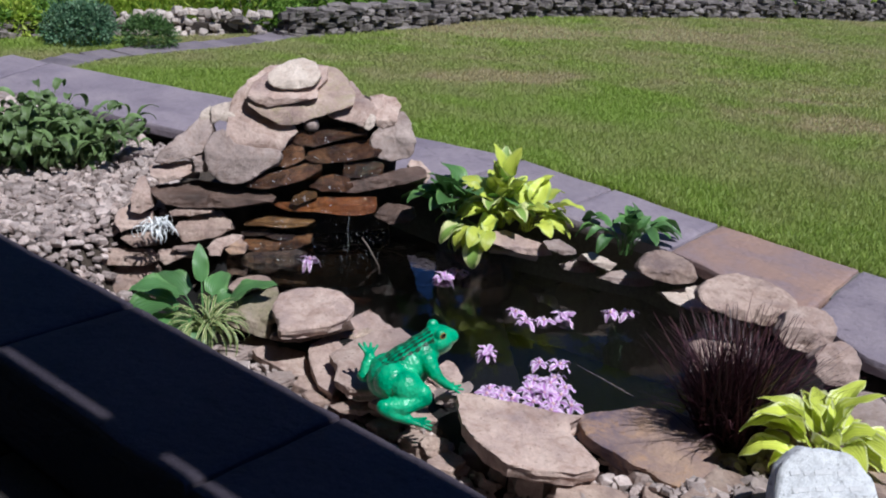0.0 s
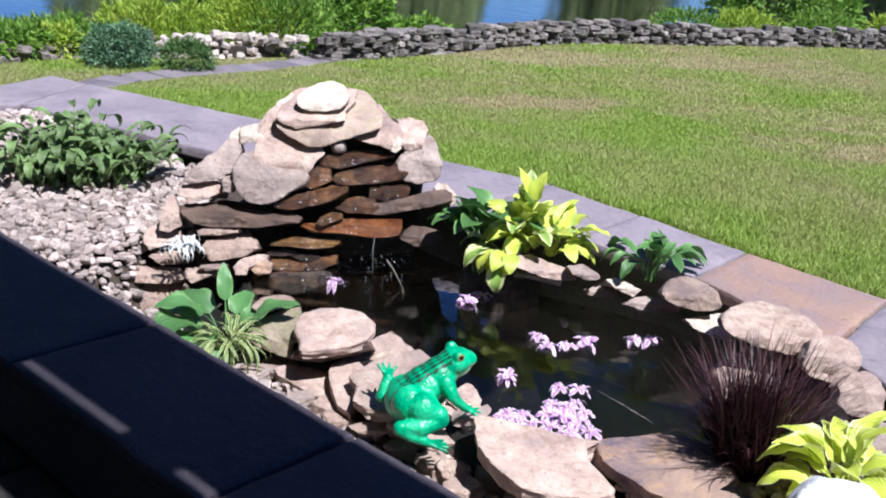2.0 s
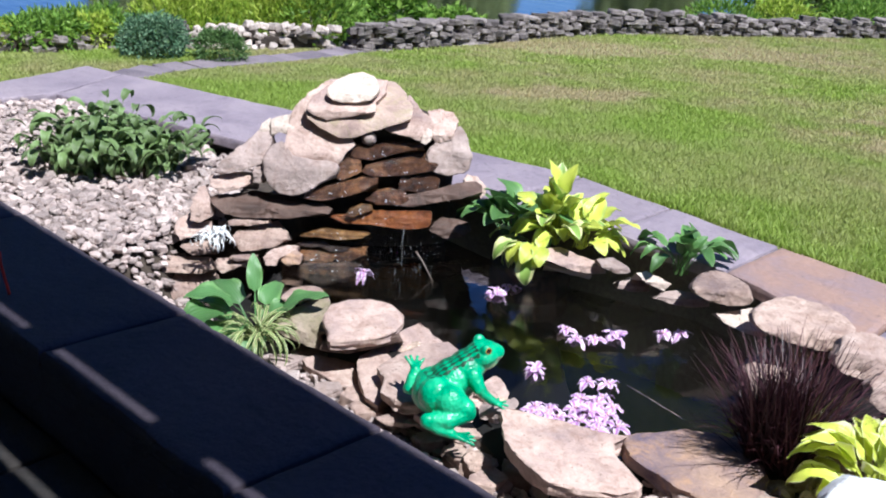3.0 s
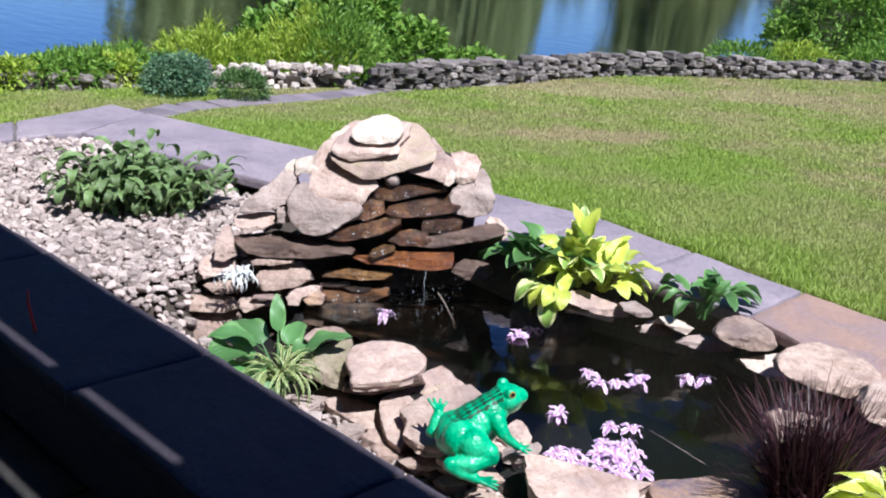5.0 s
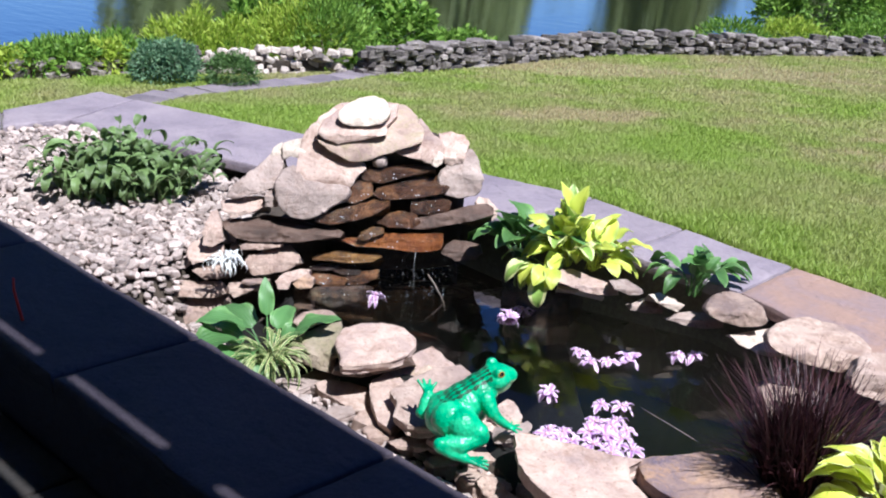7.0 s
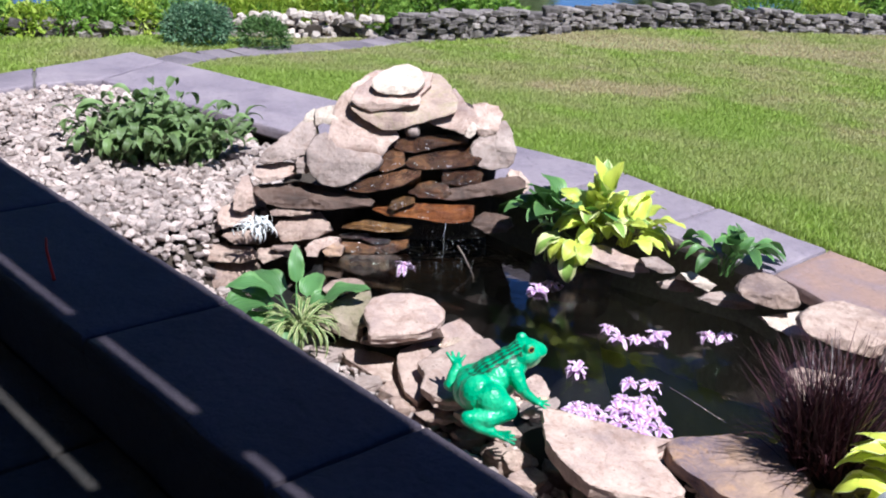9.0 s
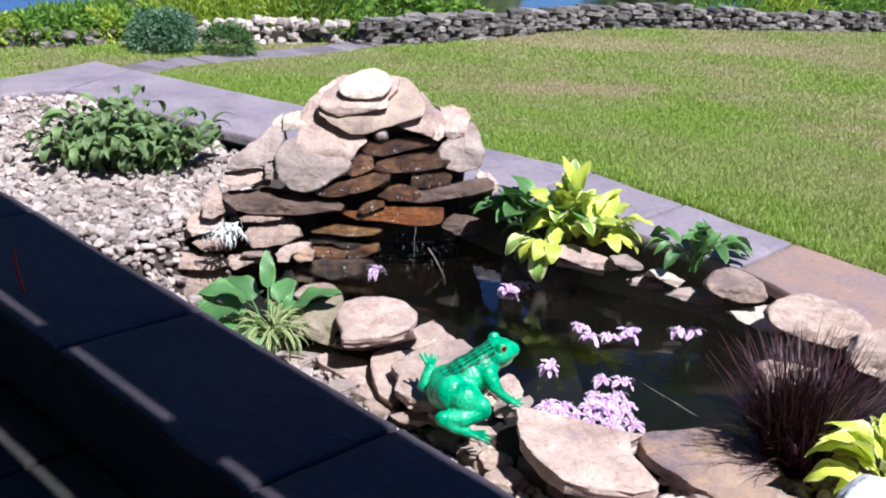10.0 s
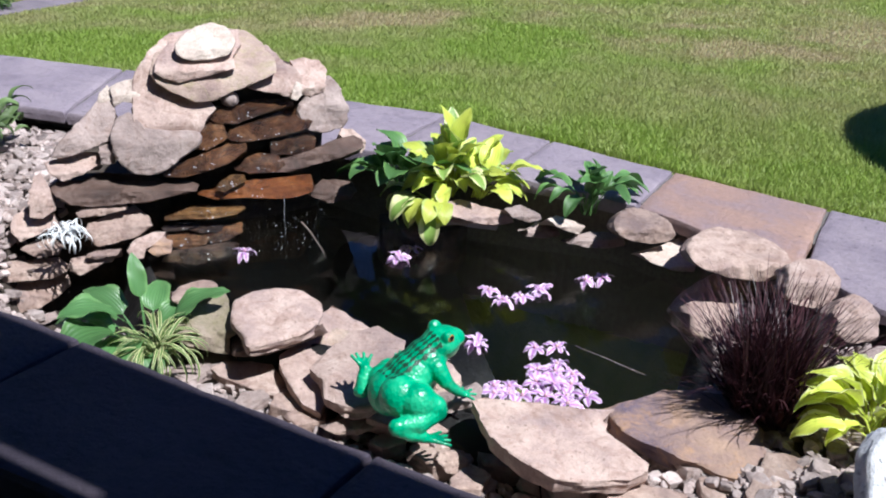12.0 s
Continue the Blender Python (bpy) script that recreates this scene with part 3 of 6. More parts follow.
# ---- bluestone slabs ----
def slab_mesh(seed, corners, z, thick, mat, edge=0.012):
    """A sawn or split flagstone with the given corners (x, y), top at z, with a rounded, slightly uneven edge."""
    rng = random.Random(seed)
    pts = []
    for (x0, y0), (x1, y1) in zip(corners, corners[1:] + corners[:1]):
        n = max(2, round(math.hypot(x1 - x0, y1 - y0) / 0.06))
        for k in range(n):
            f = k / n
            j = 0.004 if k else 0.0
            pts.append(Vector((x0 + (x1 - x0) * f + rng.uniform(-j, j), y0 + (y1 - y0) * f + rng.uniform(-j, j), 0)))
    c = sum(pts, Vector()) / len(pts)
    n = len(pts)
    verts, faces = [], []
    for inset, dz in ((0.004, -thick), (0.0, -thick * 0.5), (0.002, -edge), (edge * 0.4, -edge * 0.3), (edge, 0.0), (edge * 3, 0.001)):
        for p in pts:
            q = p + (c - p).normalized() * inset
            wob = 0.003 * noise.noise(Vector((p.x * 6, p.y * 6, seed)))
            verts.append((q.x - c.x, q.y - c.y, dz + wob))
    for j in range(5):
        for k in range(n):
            a, b = j * n + k, j * n + (k + 1) % n
            faces.append((a, b, b + n, a + n))
    faces.append(tuple(range(5 * n, 6 * n)))
    faces.append(tuple(range(n))[::-1])
    return mesh_of("slab", verts, faces, (mat,), True, 40), (c.x, c.y, z)


def gap(corners, g=0.006):
    c = sum((Vector(p) for p in corners), Vector((0, 0))) / len(corners)
    return [tuple(Vector(p) + (c - Vector(p)).normalized() * g) for p in corners]


ZC = 0.185
walkway = thing("pavement", "lilac-grey bluestone walkway slabs round the pond bed", "pavement", kind="structure")
FAR_SLABS = (
    (((-5.55, 2.15), (-5.36, 1.50), (-5.03, 1.36), (-5.01, 1.68), (-5.28, 2.2)), M_SLATE),
    (((-5.36, 1.50), (-5.17, 0.8), (-4.9, 0.8), (-5.03, 1.36)), M_SLATE),
    (((-5.28, 2.2), (-5.01, 1.68), (-3.78, 1.95), (-4.06, 2.53)), M_SLATE),
    (((-4.06, 2.53), (-3.78, 1.95), (-2.62, 2.3), (-2.64, 2.84)), M_SLATE),
    (((-2.64, 2.84), (-2.62, 2.3), (-2.16, 2.36), (-2.17, 2.80)), M_SLATE),
    (((-2.17, 2.80), (-2.16, 2.36), (-1.68, 2.36), (-1.685, 2.755)), M_SLATE),
    (((-1.685, 2.755), (-1.68, 2.36), (-1.13, 2.2), (-1.155, 2.725)), M_SLATERUST),
    (((-1.155, 2.725), (-1.13, 2.2), (-0.9, 2.05), (-0.35, 2.05), (-0.35, 2.71)), M_SLATE),
    (((-0.35, 2.71), (-0.35, 2.05), (0.6, 2.05), (0.6, 2.69)), M_SLATE),
)
for k, (cs, mt) in enumerate(FAR_SLABS):
    me, loc = slab_mesh(40 + k, gap(list(cs), 0.005), ZC, 0.045, mt)
    piece("slab", me, walkway, pose(*loc))
bm = bmesh.new()
for quad in (((-5.55, 2.1), (-5.0, 1.76), (-2.62, 2.4), (-2.64, 2.78)), ((-2.64, 2.78), (-2.62, 2.42), (0.55, 2.42), (0.55, 2.66)), ((-5.5, 2.08), (-5.13, 0.85), (-4.96, 0.85), (-5.08, 1.6))):
    top = [bm.verts.new((x, y, ZC - 0.012)) for x, y in quad]
    bot = [bm.verts.new((x, y, -0.2)) for x, y in quad]
    bm.faces.new(top)
    for i in range(4):
        bm.faces.new((top[i], bot[i], bot[(i + 1) % 4], top[(i + 1) % 4]))
part("bedding", bm, M_JOINT, walkway, "grey mortar bedding")

# path of flagstones across the lawn
M_PATHSTONE = stone_mat("path_flagstone", ((0.15, 0.128, 0.15), (0.2, 0.17, 0.19), (0.26, 0.22, 0.235)), (0.13, 0.11, 0.12), 0.7, grain=45, per_object=0.12, scale=3, stain_amount=0.3, relief=0.25)
lawn_path = thing("path", "narrow dark flagstone path across the lawn", "path", kind="structure")
rng = random.Random(3)
for k in range(14):
    f = k / 13 * (len(PATH_LINE) - 1)
    i = min(int(f), len(PATH_LINE) - 2)
    p0, p1 = Vector(PATH_LINE[i]), Vector(PATH_LINE[i + 1])
    c = p0.lerp(p1, f - i)
    t = (p1 - p0).normalized()
    s = Vector((t.y, -t.x))
    L, Wd = 0.098, 0.125 + rng.uniform(-0.012, 0.012)
    cs = [tuple(c + t * a * L + s * b * Wd) for a, b in ((-1, -1), (1, -1), (1, 1), (-1, 1))]
    me, loc = slab_mesh(90 + k, gap(cs, 0.001), lawn_z(c.x, c.y) + 0.018, 0.035, M_PATHSTONE, 0.004)
    piece("slab", me, lawn_path, pose(*loc))

# shaded ledge between patio and pond bed; the shade is also in its colour
ledge = thing("ledge", "bluestone ledge slabs, deep shade darkened into their colour", "ledge", kind="structure")
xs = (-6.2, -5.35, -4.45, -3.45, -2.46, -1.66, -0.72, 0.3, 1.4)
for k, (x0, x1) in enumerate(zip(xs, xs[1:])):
    me, loc = slab_mesh(60 + k, gap([(x0, 0.365), (x1, 0.365), (x1 + 0.01, 0.79), (x0 + 0.01, 0.79)], 0.0018), ZC, 0.05, M_SLATESHADED, 0.016)
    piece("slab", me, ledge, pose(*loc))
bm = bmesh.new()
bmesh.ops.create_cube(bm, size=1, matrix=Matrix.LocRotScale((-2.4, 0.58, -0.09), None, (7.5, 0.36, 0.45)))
part("riser", bm, M_SLATESHADED, ledge, "stone riser below the slabs in the same shade-darkened colour")

# patio floor behind the ledge, its unseen roof and house wall
# near-black tones carry the patio's deep shade
M_PATIO = stone_mat("shaded_patio_paving", ((0.05, 0.045, 0.042), (0.07, 0.062, 0.057), (0.1, 0.09, 0.08)), (0.04, 0.04, 0.04), 0.8, grain=50, scale=3)
patio = thing("floor", "patio paving coloured near black for deep shade", "floor", kind="structure")
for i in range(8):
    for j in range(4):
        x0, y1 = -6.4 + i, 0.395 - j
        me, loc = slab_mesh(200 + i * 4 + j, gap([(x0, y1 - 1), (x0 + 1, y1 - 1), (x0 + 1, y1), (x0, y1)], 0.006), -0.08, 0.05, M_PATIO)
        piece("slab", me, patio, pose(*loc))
# for boards out of view; brown keeps bounced light low
M_PAINT = plain_mat("brown_stained_boards", (0.09, 0.06, 0.04), (0.16, 0.11, 0.075), 0.6, 4, 0.15)
RZ = 2.75
sx, sy = (RZ - ZC) * SUN.x / SUN.z, (RZ - ZC) * SUN.y / SUN.z
# unseen roof: edge and gaps set up-sun to cast the ledge's shade and streaks
roof = thing("porch_roof", "unseen flat porch roof, its board gaps set to streak the ledge", "roof", kind="structure")


def board(x0, x1, y0, y1, z=RZ, thick=0.02):
    bm = bmesh.new()
    bmesh.ops.create_cube(bm, size=1, matrix=Matrix.LocRotScale(((x0 + x1) / 2, (y0 + y1) / 2, z + thick / 2), None, (x1 - x0, y1 - y0, thick)))
    part("board", bm, M_PAINT, roof)


SLOT, HALF = 0.403, 0.008
ly = 0.26 + (RZ + 0.08) * SUN.y / SUN.z
lx = (RZ + 0.08) * SUN.x / SUN.z
board(-7.5, 8, SLOT + HALF + sy, 0.766 + sy)
board(-7.5, 8, ly + HALF, SLOT - HALF + sy)
board(-7.5, 8, -3.4, ly - HALF)
for x0, x1 in ((-9, -3.2), (-2.593, -2.436), (-1.978, -1.78), (-1.3, -1.1), (-0.6, 6.5)):
    board(x0 + sx, x1 + sx, SLOT - HALF + sy, SLOT + HALF + sy)
for x0, x1 in ((-9, -3.0), (-2.2, -2.0), (-1.5, 6.5)):
    board(x0 + lx, x1 + lx, ly - HALF, ly + HALF)
bm = bmesh.new()
bmesh.ops.create_cube(bm, size=1, matrix=Matrix.LocRotScale((-1.2, -3.5, 1.3), None, (12.6, 0.2, 3.2)))
me = bpy.data.meshes.new("wall_south")
bm.to_mesh(me)
bm.free()
me.materials.append(M_PAINT)
thing("wall_south", "brown boarded house wall behind the patio", "wall", kind="structure", data=me)


# ---- dry stone wall at the lawn's end ----
def along(line, s):
    for (x0, y0), (x1, y1) in zip(line, line[1:]):
        d = math.hypot(x1 - x0, y1 - y0)
        if s <= d:
            return Vector((x0 + (x1 - x0) * s / d, y0 + (y1 - y0) * s / d)), math.atan2(y1 - y0, x1 - x0)
        s -= d
    return Vector(line[-1]), 0.0


stone_wall = thing("stone_wall", "low dry-stacked wall of weathered grey fieldstones", "wall", kind="structure")
rng = random.Random(11)
WALL_MESH = [rock_mesh(300 + k, 0.19, 0.18, 0.038 + 0.009 * (k % 3), 5, 0.0, 0.28, 1.6, None, 22, M_WALL) for k in range(14)]
WALL_LIGHT = [rock_mesh(330 + k, 0.17, 0.13, 0.075, 5, 0.1, 0.25, 1.5, None, 22, M_TUMBLE) for k in range(5)]
LEN = sum(math.hypot(b[0] - a[0], b[1] - a[1]) for a, b in zip(WALL_LINE, WALL_LINE[1:]))
for row in range(6):
    s = 1.6 + rng.uniform(0, 0.1)
    while s < LEN - 1.2:
        p, an = along(WALL_LINE, s)
        light = 3.4 < p.y < 4.58 and p.x < -6.16
        f = rng.uniform(0.4, 1.15)
        if -6.25 < p.x < -6.16 and 4.45 < p.y < 4.6:
            s += 0.1
            continue
        if light:
            s += 0.05
            f *= 0.72
            if row < 5:
                me = rng.choice(WALL_LIGHT if p.y < 4.2 or rng.random() < 0.6 else WALL_MESH)
                z = lawn_z(p.x, p.y) - 0.02 + row * 0.04
                q = p + Vector((rng.uniform(-0.12, 0.12), rng.uniform(-0.04, 0.04)))
                piece("stone", me, stone_wall, pose(q.x, q.y, z, rng.uniform(-25, 25), rng.uniform(-25, 25), rng.uniform(0, 360)) @ Matrix.Diagonal((f, f, f, 1)))
            continue
        s += 0.185 * f * 0.95
        if row == 5 and rng.random() < 0.4 or p.y < 3.3 and row > 2:
            continue
        z = lawn_z(p.x, p.y) - 0.012 + row * 0.039 + rng.uniform(-0.008, 0.008)
        m4 = pose(p.x, p.y, z, rng.uniform(-5, 5), rng.uniform(-6, 6), math.degrees(an) + rng.uniform(-14, 14) + (180 if rng.random() < 0.5 else 0))
        piece("stone", rng.choice(WALL_MESH), stone_wall, m4 @ Matrix.Translation((0, rng.uniform(-0.02, 0.02), 0)) @ Matrix.Diagonal((f, 1, rng.uniform(0.8, 1.15), 1)))

# dark packing added in the heart of the wall to close and blacken gaps
bm = bmesh.new()
for (x0, y0), (x1, y1) in zip(WALL_LINE[1:], WALL_LINE[2:-1]):
    run = math.hypot(x1 - x0, y1 - y0)
    mid = Vector(((x0 + x1) / 2, (y0 + y1) / 2))
    if 4.4 < mid.y < 4.6:
        continue
    high = 0.1 if mid.y < 4.6 else 0.155
    z = min(lawn_z(x0, y0), lawn_z(x1, y1)) - 0.06
    bmesh.ops.create_cube(bm, size=1, matrix=pose(mid.x, mid.y, z + (high + 0.06) / 2, 0, 0, math.degrees(math.atan2(y1 - y0, x1 - x0))) @ Matrix.Diagonal((run, 0.06, high + 0.06, 1)))
part("core", bm, M_SOIL, stone_wall, "dark fill added to blacken the wall's gaps")


# ---- pond basin, water, gravel ----
POND = ((-2.88, 1.5), (-2.95, 1.85), (-2.75, 2.15), (-2.3, 2.12), (-1.75, 2.28), (-1.42, 2.2), (-1.32, 1.8), (-1.3, 1.5), (-1.5, 1.36), (-1.72, 1.3), (-1.98, 1.4), (-2.4, 1.34), (-2.7, 1.36))


def pond_in(x, y):
    """Distance to the pond's edge, positive inside."""
    inside, best = False, 1e9
    for (x0, y0), (x1, y1) in zip(POND, POND[1:] + POND[:1]):
        if (y0 > y) != (y1 > y) and x < (x1 - x0) * (y - y0) / (y1 - y0) + x0:
            inside = not inside
        dx, dy = x1 - x0, y1 - y0
        k = max(0.0, min(1.0, ((x - x0) * dx + (y - y0) * dy) / (dx * dx + dy * dy)))
        best = min(best, math.hypot(x - x0 - k * dx, y - y0 - k * dy))
    return best if inside else -best


def bed_z(x, y):
    d = pond_in(x, y)
    f = max(0.0, min(1.0, (d + 0.05) / 0.1))
    f = f * f * (3 - 2 * f)
    k = max(0.0, min(1.0, (x + 3.3) / 0.2))
    high = 0.075 * (1 - k) - 0.03 * k
    if -3.25 < x < -1.2 and y < 1.45:
        ridge = max(0.0, min(1.0, (d + 0.14) / 0.09))
        low = min(1.0, (x + 3.25) / 0.15, (-1.2 - x) / 0.15)
        high = high * (1 - low) + (-0.11 + 0.12 * ridge) * low
    if x > -1.2:
        high = -0.03 + 0.1 * min(1, (x + 1.2) / 0.4)
    if y > 2.1 and x > -2.7:
        high = 0.1 * max(0.0, min(1.0, (-d - 0.12) / 0.07))
    rr, aa = (x - FOUNT.x) * RT.x + (y - FOUNT.y) * RT.y, (x - FOUNT.x) * AW.x + (y - FOUNT.y) * AW.y
    if rr < -0.35 and -0.55 < aa < -0.02:
        pit = max(0.0, min(1.0, (rr + 0.68) / 0.04))
        high = high * (1 - pit) - 0.16 * pit
    if x < -4.2:
        high += 0.06 * min(1.0, (-4.2 - x) / 0.5)
    return high * (1 - f) - 0.4 * f + 0.008 * noise.noise(Vector((x * 8, y * 8, 0)))


bx = [-5.5 + 0.03 * k for k in range(172)]
by = [0.70 + 0.03 * k for k in range(50)]
bv = [(x, y, bed_z(x, y)) for y in by for x in bx]
bf = [(j * 172 + i, j * 172 + i + 1, (j + 1) * 172 + i + 1, (j + 1) * 172 + i) for j in range(49) for i in range(171)]
# liner black also covers the bank, as painted shade under the stones
slots = [1 if pond_in(bv[f[0]][0], bv[f[0]][1]) > (-0.35 if bv[f[0]][1] > 1.2 and bv[f[0]][0] > -3.1 else -0.02) else 0 for f in bf]
thing("pond_bed", "dark soil bed, black pond liner and black shade painted under the stones", "ground", kind="structure", data=mesh_of("pond_bed", bv, bf, (M_SOIL, M_LINERSHADE), True, slots=slots))

m, nt, sh, vec = start_mat("pond_water", 0.015, True)
sh.inputs["Base Color"].default_value = (0.75, 0.8, 0.7, 1)
sh.inputs["Transmission Weight"].default_value = 1.0
sh.inputs["IOR"].default_value = 1.075
bump(nt, sh, noise_tex(nt, vec, 9, 3, 0.5, 0.6), 0.16, 0.01)
c = Vector((-2.1, 1.8))
wv = [(-2.1, 1.8, 0)] + [(*(c + (Vector(p) - c) * 1.06), 0) for p in POND]
n = len(POND)
water = thing("pond_water", "dark clear pond water with faint ripples", "water", kind="structure", data=mesh_of("pond_water", wv, [(0, k + 1, (k + 1) % n + 1) for k in range(n)], (m,)))
water.visible_shadow = False

# stone on the pond's floor
thing("submerged_stone", "algae-dark stone lying under water", "stone", (-2.15, 1.55, -0.39), (0, 6, 70), data=rock_mesh(78, 0.35, 0.3, 0.1, 7, 0.3, mat=M_WETDARK))

thing("submerged_stone", "algae-brown slab lying just under the water", "stone", (-2.2, 1.6, -0.2), (-6, 0, 30), data=rock_mesh(80, 0.28, 0.2, 0.1, 6, 0.1, mat=M_DAMPSHADE))


def pebble_mesh(seed, size):
    rng = random.Random(seed)
    return rock_mesh(seed, size, size * rng.uniform(0.6, 0.85), size * rng.uniform(0.28, 0.46), 5, 0.12, 0.26, 1.3, None, 9, M_PEBBLE)


def on_gravel(x, y):
    rr, aa = (x - FOUNT.x) * RT.x + (y - FOUNT.y) * RT.y, (x - FOUNT.x) * AW.x + (y - FOUNT.y) * AW.y
    if -0.6 < rr and -0.4 < aa < 0.0 and x < -2.5:
        return False
    inner = np.interp(x, [-5.1, -3.8, -2.6], [1.64, 1.93, 2.05])
    if x < -3.2:
        start = np.interp(x, [-5.4, -5.0], [0.3, 0.0])
        return 0.8 + start < y < inner - 0.01 and x > -4.98 + 0.2 * max(0, (1.3 - y)) * -1 and not ((Vector((x, y, 0)) - FOUNT).dot(RT) > -0.52 and y > 1.35)
    if x < -1.3:
        return 0.8 < y < 1.2
    return 0.8 < y < 2.04 and x < -0.2 and (pond_in(x, y) < -0.08)


gravel = thing("gravel", "loose pale grey and tan river gravel", "gravel", kind="structure")
rng = random.Random(21)
PEBS = [pebble_mesh(400 + k, 1.0) for k in range(9)]
loose_v, loose_f, count = [], [], 0
for k in range(19000):
    x, y = rng.uniform(-5.4, -0.2), rng.uniform(0.8, 2.05)
    if not on_gravel(x, y):
        continue
    if x > -2.9 and y < 1.3 and rng.random() < 0.4:
        continue
    big = rng.random()
    size = rng.uniform(0.022, 0.04) if big < 0.8 else rng.uniform(0.04, 0.065)
    z = bed_z(x, y) + rng.uniform(-0.003, 0.022) + (0.012 if x < -3 else 0)
    m4 = pose(x, y, z, rng.uniform(-30, 30), rng.uniform(-30, 30), rng.uniform(0, 360)) @ Matrix.Scale(size, 4)
    me = rng.choice(PEBS)
    if -3.75 < x < -3.0 and y < 1.25 and count < 300 and size > 0.03:
        piece("pebble", me, gravel, m4)
        count += 1
    else:
        o = len(loose_v)
        loose_v += [m4 @ v.co for v in me.vertices]
        loose_f += [tuple(o + i for i in p.vertices) for p in me.polygons]
bed = piece("loose_gravel", mesh_of("loose_gravel", loose_v, loose_f, (M_PEBBLES,), True, 40), gravel)
tagged(bed, kind="stuff")

# ---- waterfall of stacked stones ----
fall = thing("rock_waterfall", "stacked sandstone waterfall with water-browned steps", "waterfall", (0, 0, 0))


def faced_mesh(seed, r0, dip, front, steep, flat, thick, mat, outline, rnd=0.0033, rough=1.0, soft=0):
    """A stone seen from the front: its outline (along, up) lies on a skin that climbs steeply over the lowest `front` share
    of its height and then runs back at the slope `flat`; the edges are rounded by rnd and the body reaches `thick` behind.
    With front 0 the outline is the upper face of a slab that is `thick` high."""
    rng = random.Random(seed)
    hs = [h for _, h in outline]
    h0, h1 = min(hs), max(hs)
    mid, wide = h0 + front * (h1 - h0), 0.06 * (h1 - h0)
    deep = [0.0]
    for k in range(40):
        u = min(1.0, max(0.0, (h0 + (h1 - h0) * (k + 0.5) / 40 - mid + wide) / (2 * wide)))
        u = u * u * (3 - 2 * u)
        deep.append(deep[-1] + (h1 - h0) / 40 * ((1 - u) / (steep + dip) + u / (flat + dip)))
    levels = np.linspace(h0, h1, 41)
    cr = sum(r for r, _ in outline) / len(outline)
    ch = sum(h for _, h in outline) / len(outline)
    cs = [(math.atan2(h - ch, r - cr), math.hypot(r - cr, h - ch)) for r, h in outline]
    turns = sorted(a % (2 * math.pi) for a, _ in cs)
    ths = []
    for a, b in zip(turns, turns[1:] + [turns[0] + 2 * math.pi]):
        m = max(1, round(72 * (b - a) / (2 * math.pi)))
        ths += [a + (b - a) * k / m for k in range(m)]
    n = len(ths)
    rad = [radius_at(th, cs) for th in ths]
    for _ in range(soft):
        rad = [0.25 * rad[k - 1] + 0.5 * rad[k] + 0.25 * rad[(k + 1) % n] for k in range(n)]
    rad = [q * (1.03 + 0.045 * rough * noise.noise(Vector((seed, 2.5 * math.cos(th), 2.5 * math.sin(th)))) + 0.03 * rough * noise.noise(Vector((seed + 0.5, 7 * math.cos(th), 7 * math.sin(th))))) for q, th in zip(rad, ths)]
    off = Vector((rng.uniform(0, 50), rng.uniform(0, 50), rng.uniform(0, 50)))
    size = max(0.03, min(h1 - h0, max(r for r, _ in outline) - min(r for r, _ in outline)))
    rnd = min(rnd, 0.22 * size)
    verts, faces = [], []
    rings = [(f, 0.0, 0.0) for f in (0.0, 0.2, 0.4, 0.58, 0.74, 0.86)] + [(0.94, 0.06, 0.0), (0.975, 0.35, 0.0), (1.0, 1.0, 0.01)]
    rings += [(1.0, 1.0, 0.15), (0.99, 1.0, 0.3), (1.0, 1.0, 0.45), (0.98, 1.0, 0.62), (0.94, 1.0, 0.8), (0.8, 1.0, 1.0), (0.0, 1.0, 1.0)]
    for f, fall_, back in rings:
        for k in range(n):
            r, h = cr + rad[k] * f * math.cos(ths[k]), ch + rad[k] * f * math.sin(ths[k])
            hc = min(h1, max(h0, h))
            d = float(np.interp(hc, levels, deep))
            up = (hc - h0) / (h1 - h0)
            p = Vector((r, d + back * thick + rnd * fall_ * 0.8, h - dip * d - back * thick * (0.05 + 0.75 * up) - rnd * fall_ * 0.35 * up))
            if front == 0:
                p = Vector((r, d + back * thick * 0.25, h - dip * d - back * thick - rnd * fall_ * 0.8))
            q = Vector((p.x, p.y, p.z))
            big = noise.noise(q * (2.2 / size) + off) * 0.05 * size
            mid_n = noise.noise(q * (6.0 / size) + off) * 0.022 * size
            fine = noise.noise(q * 75 + off) * 0.0026
            step = noise.noise(q * (3.2 / size) + off * 2)
            mid_n += 0.05 * size * (math.floor(step * 4) / 4 + 0.35 * (step * 4 - math.floor(step * 4)) ** 3) * (f < 0.99)
            lay = noise.noise(Vector((p.x * 7, p.y * 7, p.z * 110)) + off) * 0.006 * (1 - min(1.0, up / max(0.05, front + 0.1)) if front else 1.6 * (back > 0))
            p.y -= (big + mid_n + fine + lay) * rough * (1.0 if f < 0.99 else 0.6)
            p.z += (big * 0.5 + mid_n * 0.7 + fine) * rough * (0.3 + 0.7 * up)
            out = (mid_n * 0.9 + fine) * rough * f
            p.x += out * math.cos(ths[k])
            verts.append(p)
    for j in range(len(rings) - 1):
        for k in range(n):
            a, b = j * n + k, j * n + (k + 1) % n
            faces.append((a, a + n, b + n, b))
    base = Vector((cr, (deep[-1] + thick * (front > 0)) / 2, h0 - thick * (front == 0)))
    turn = pose(0, 0, 0, 0, 0, YAW)
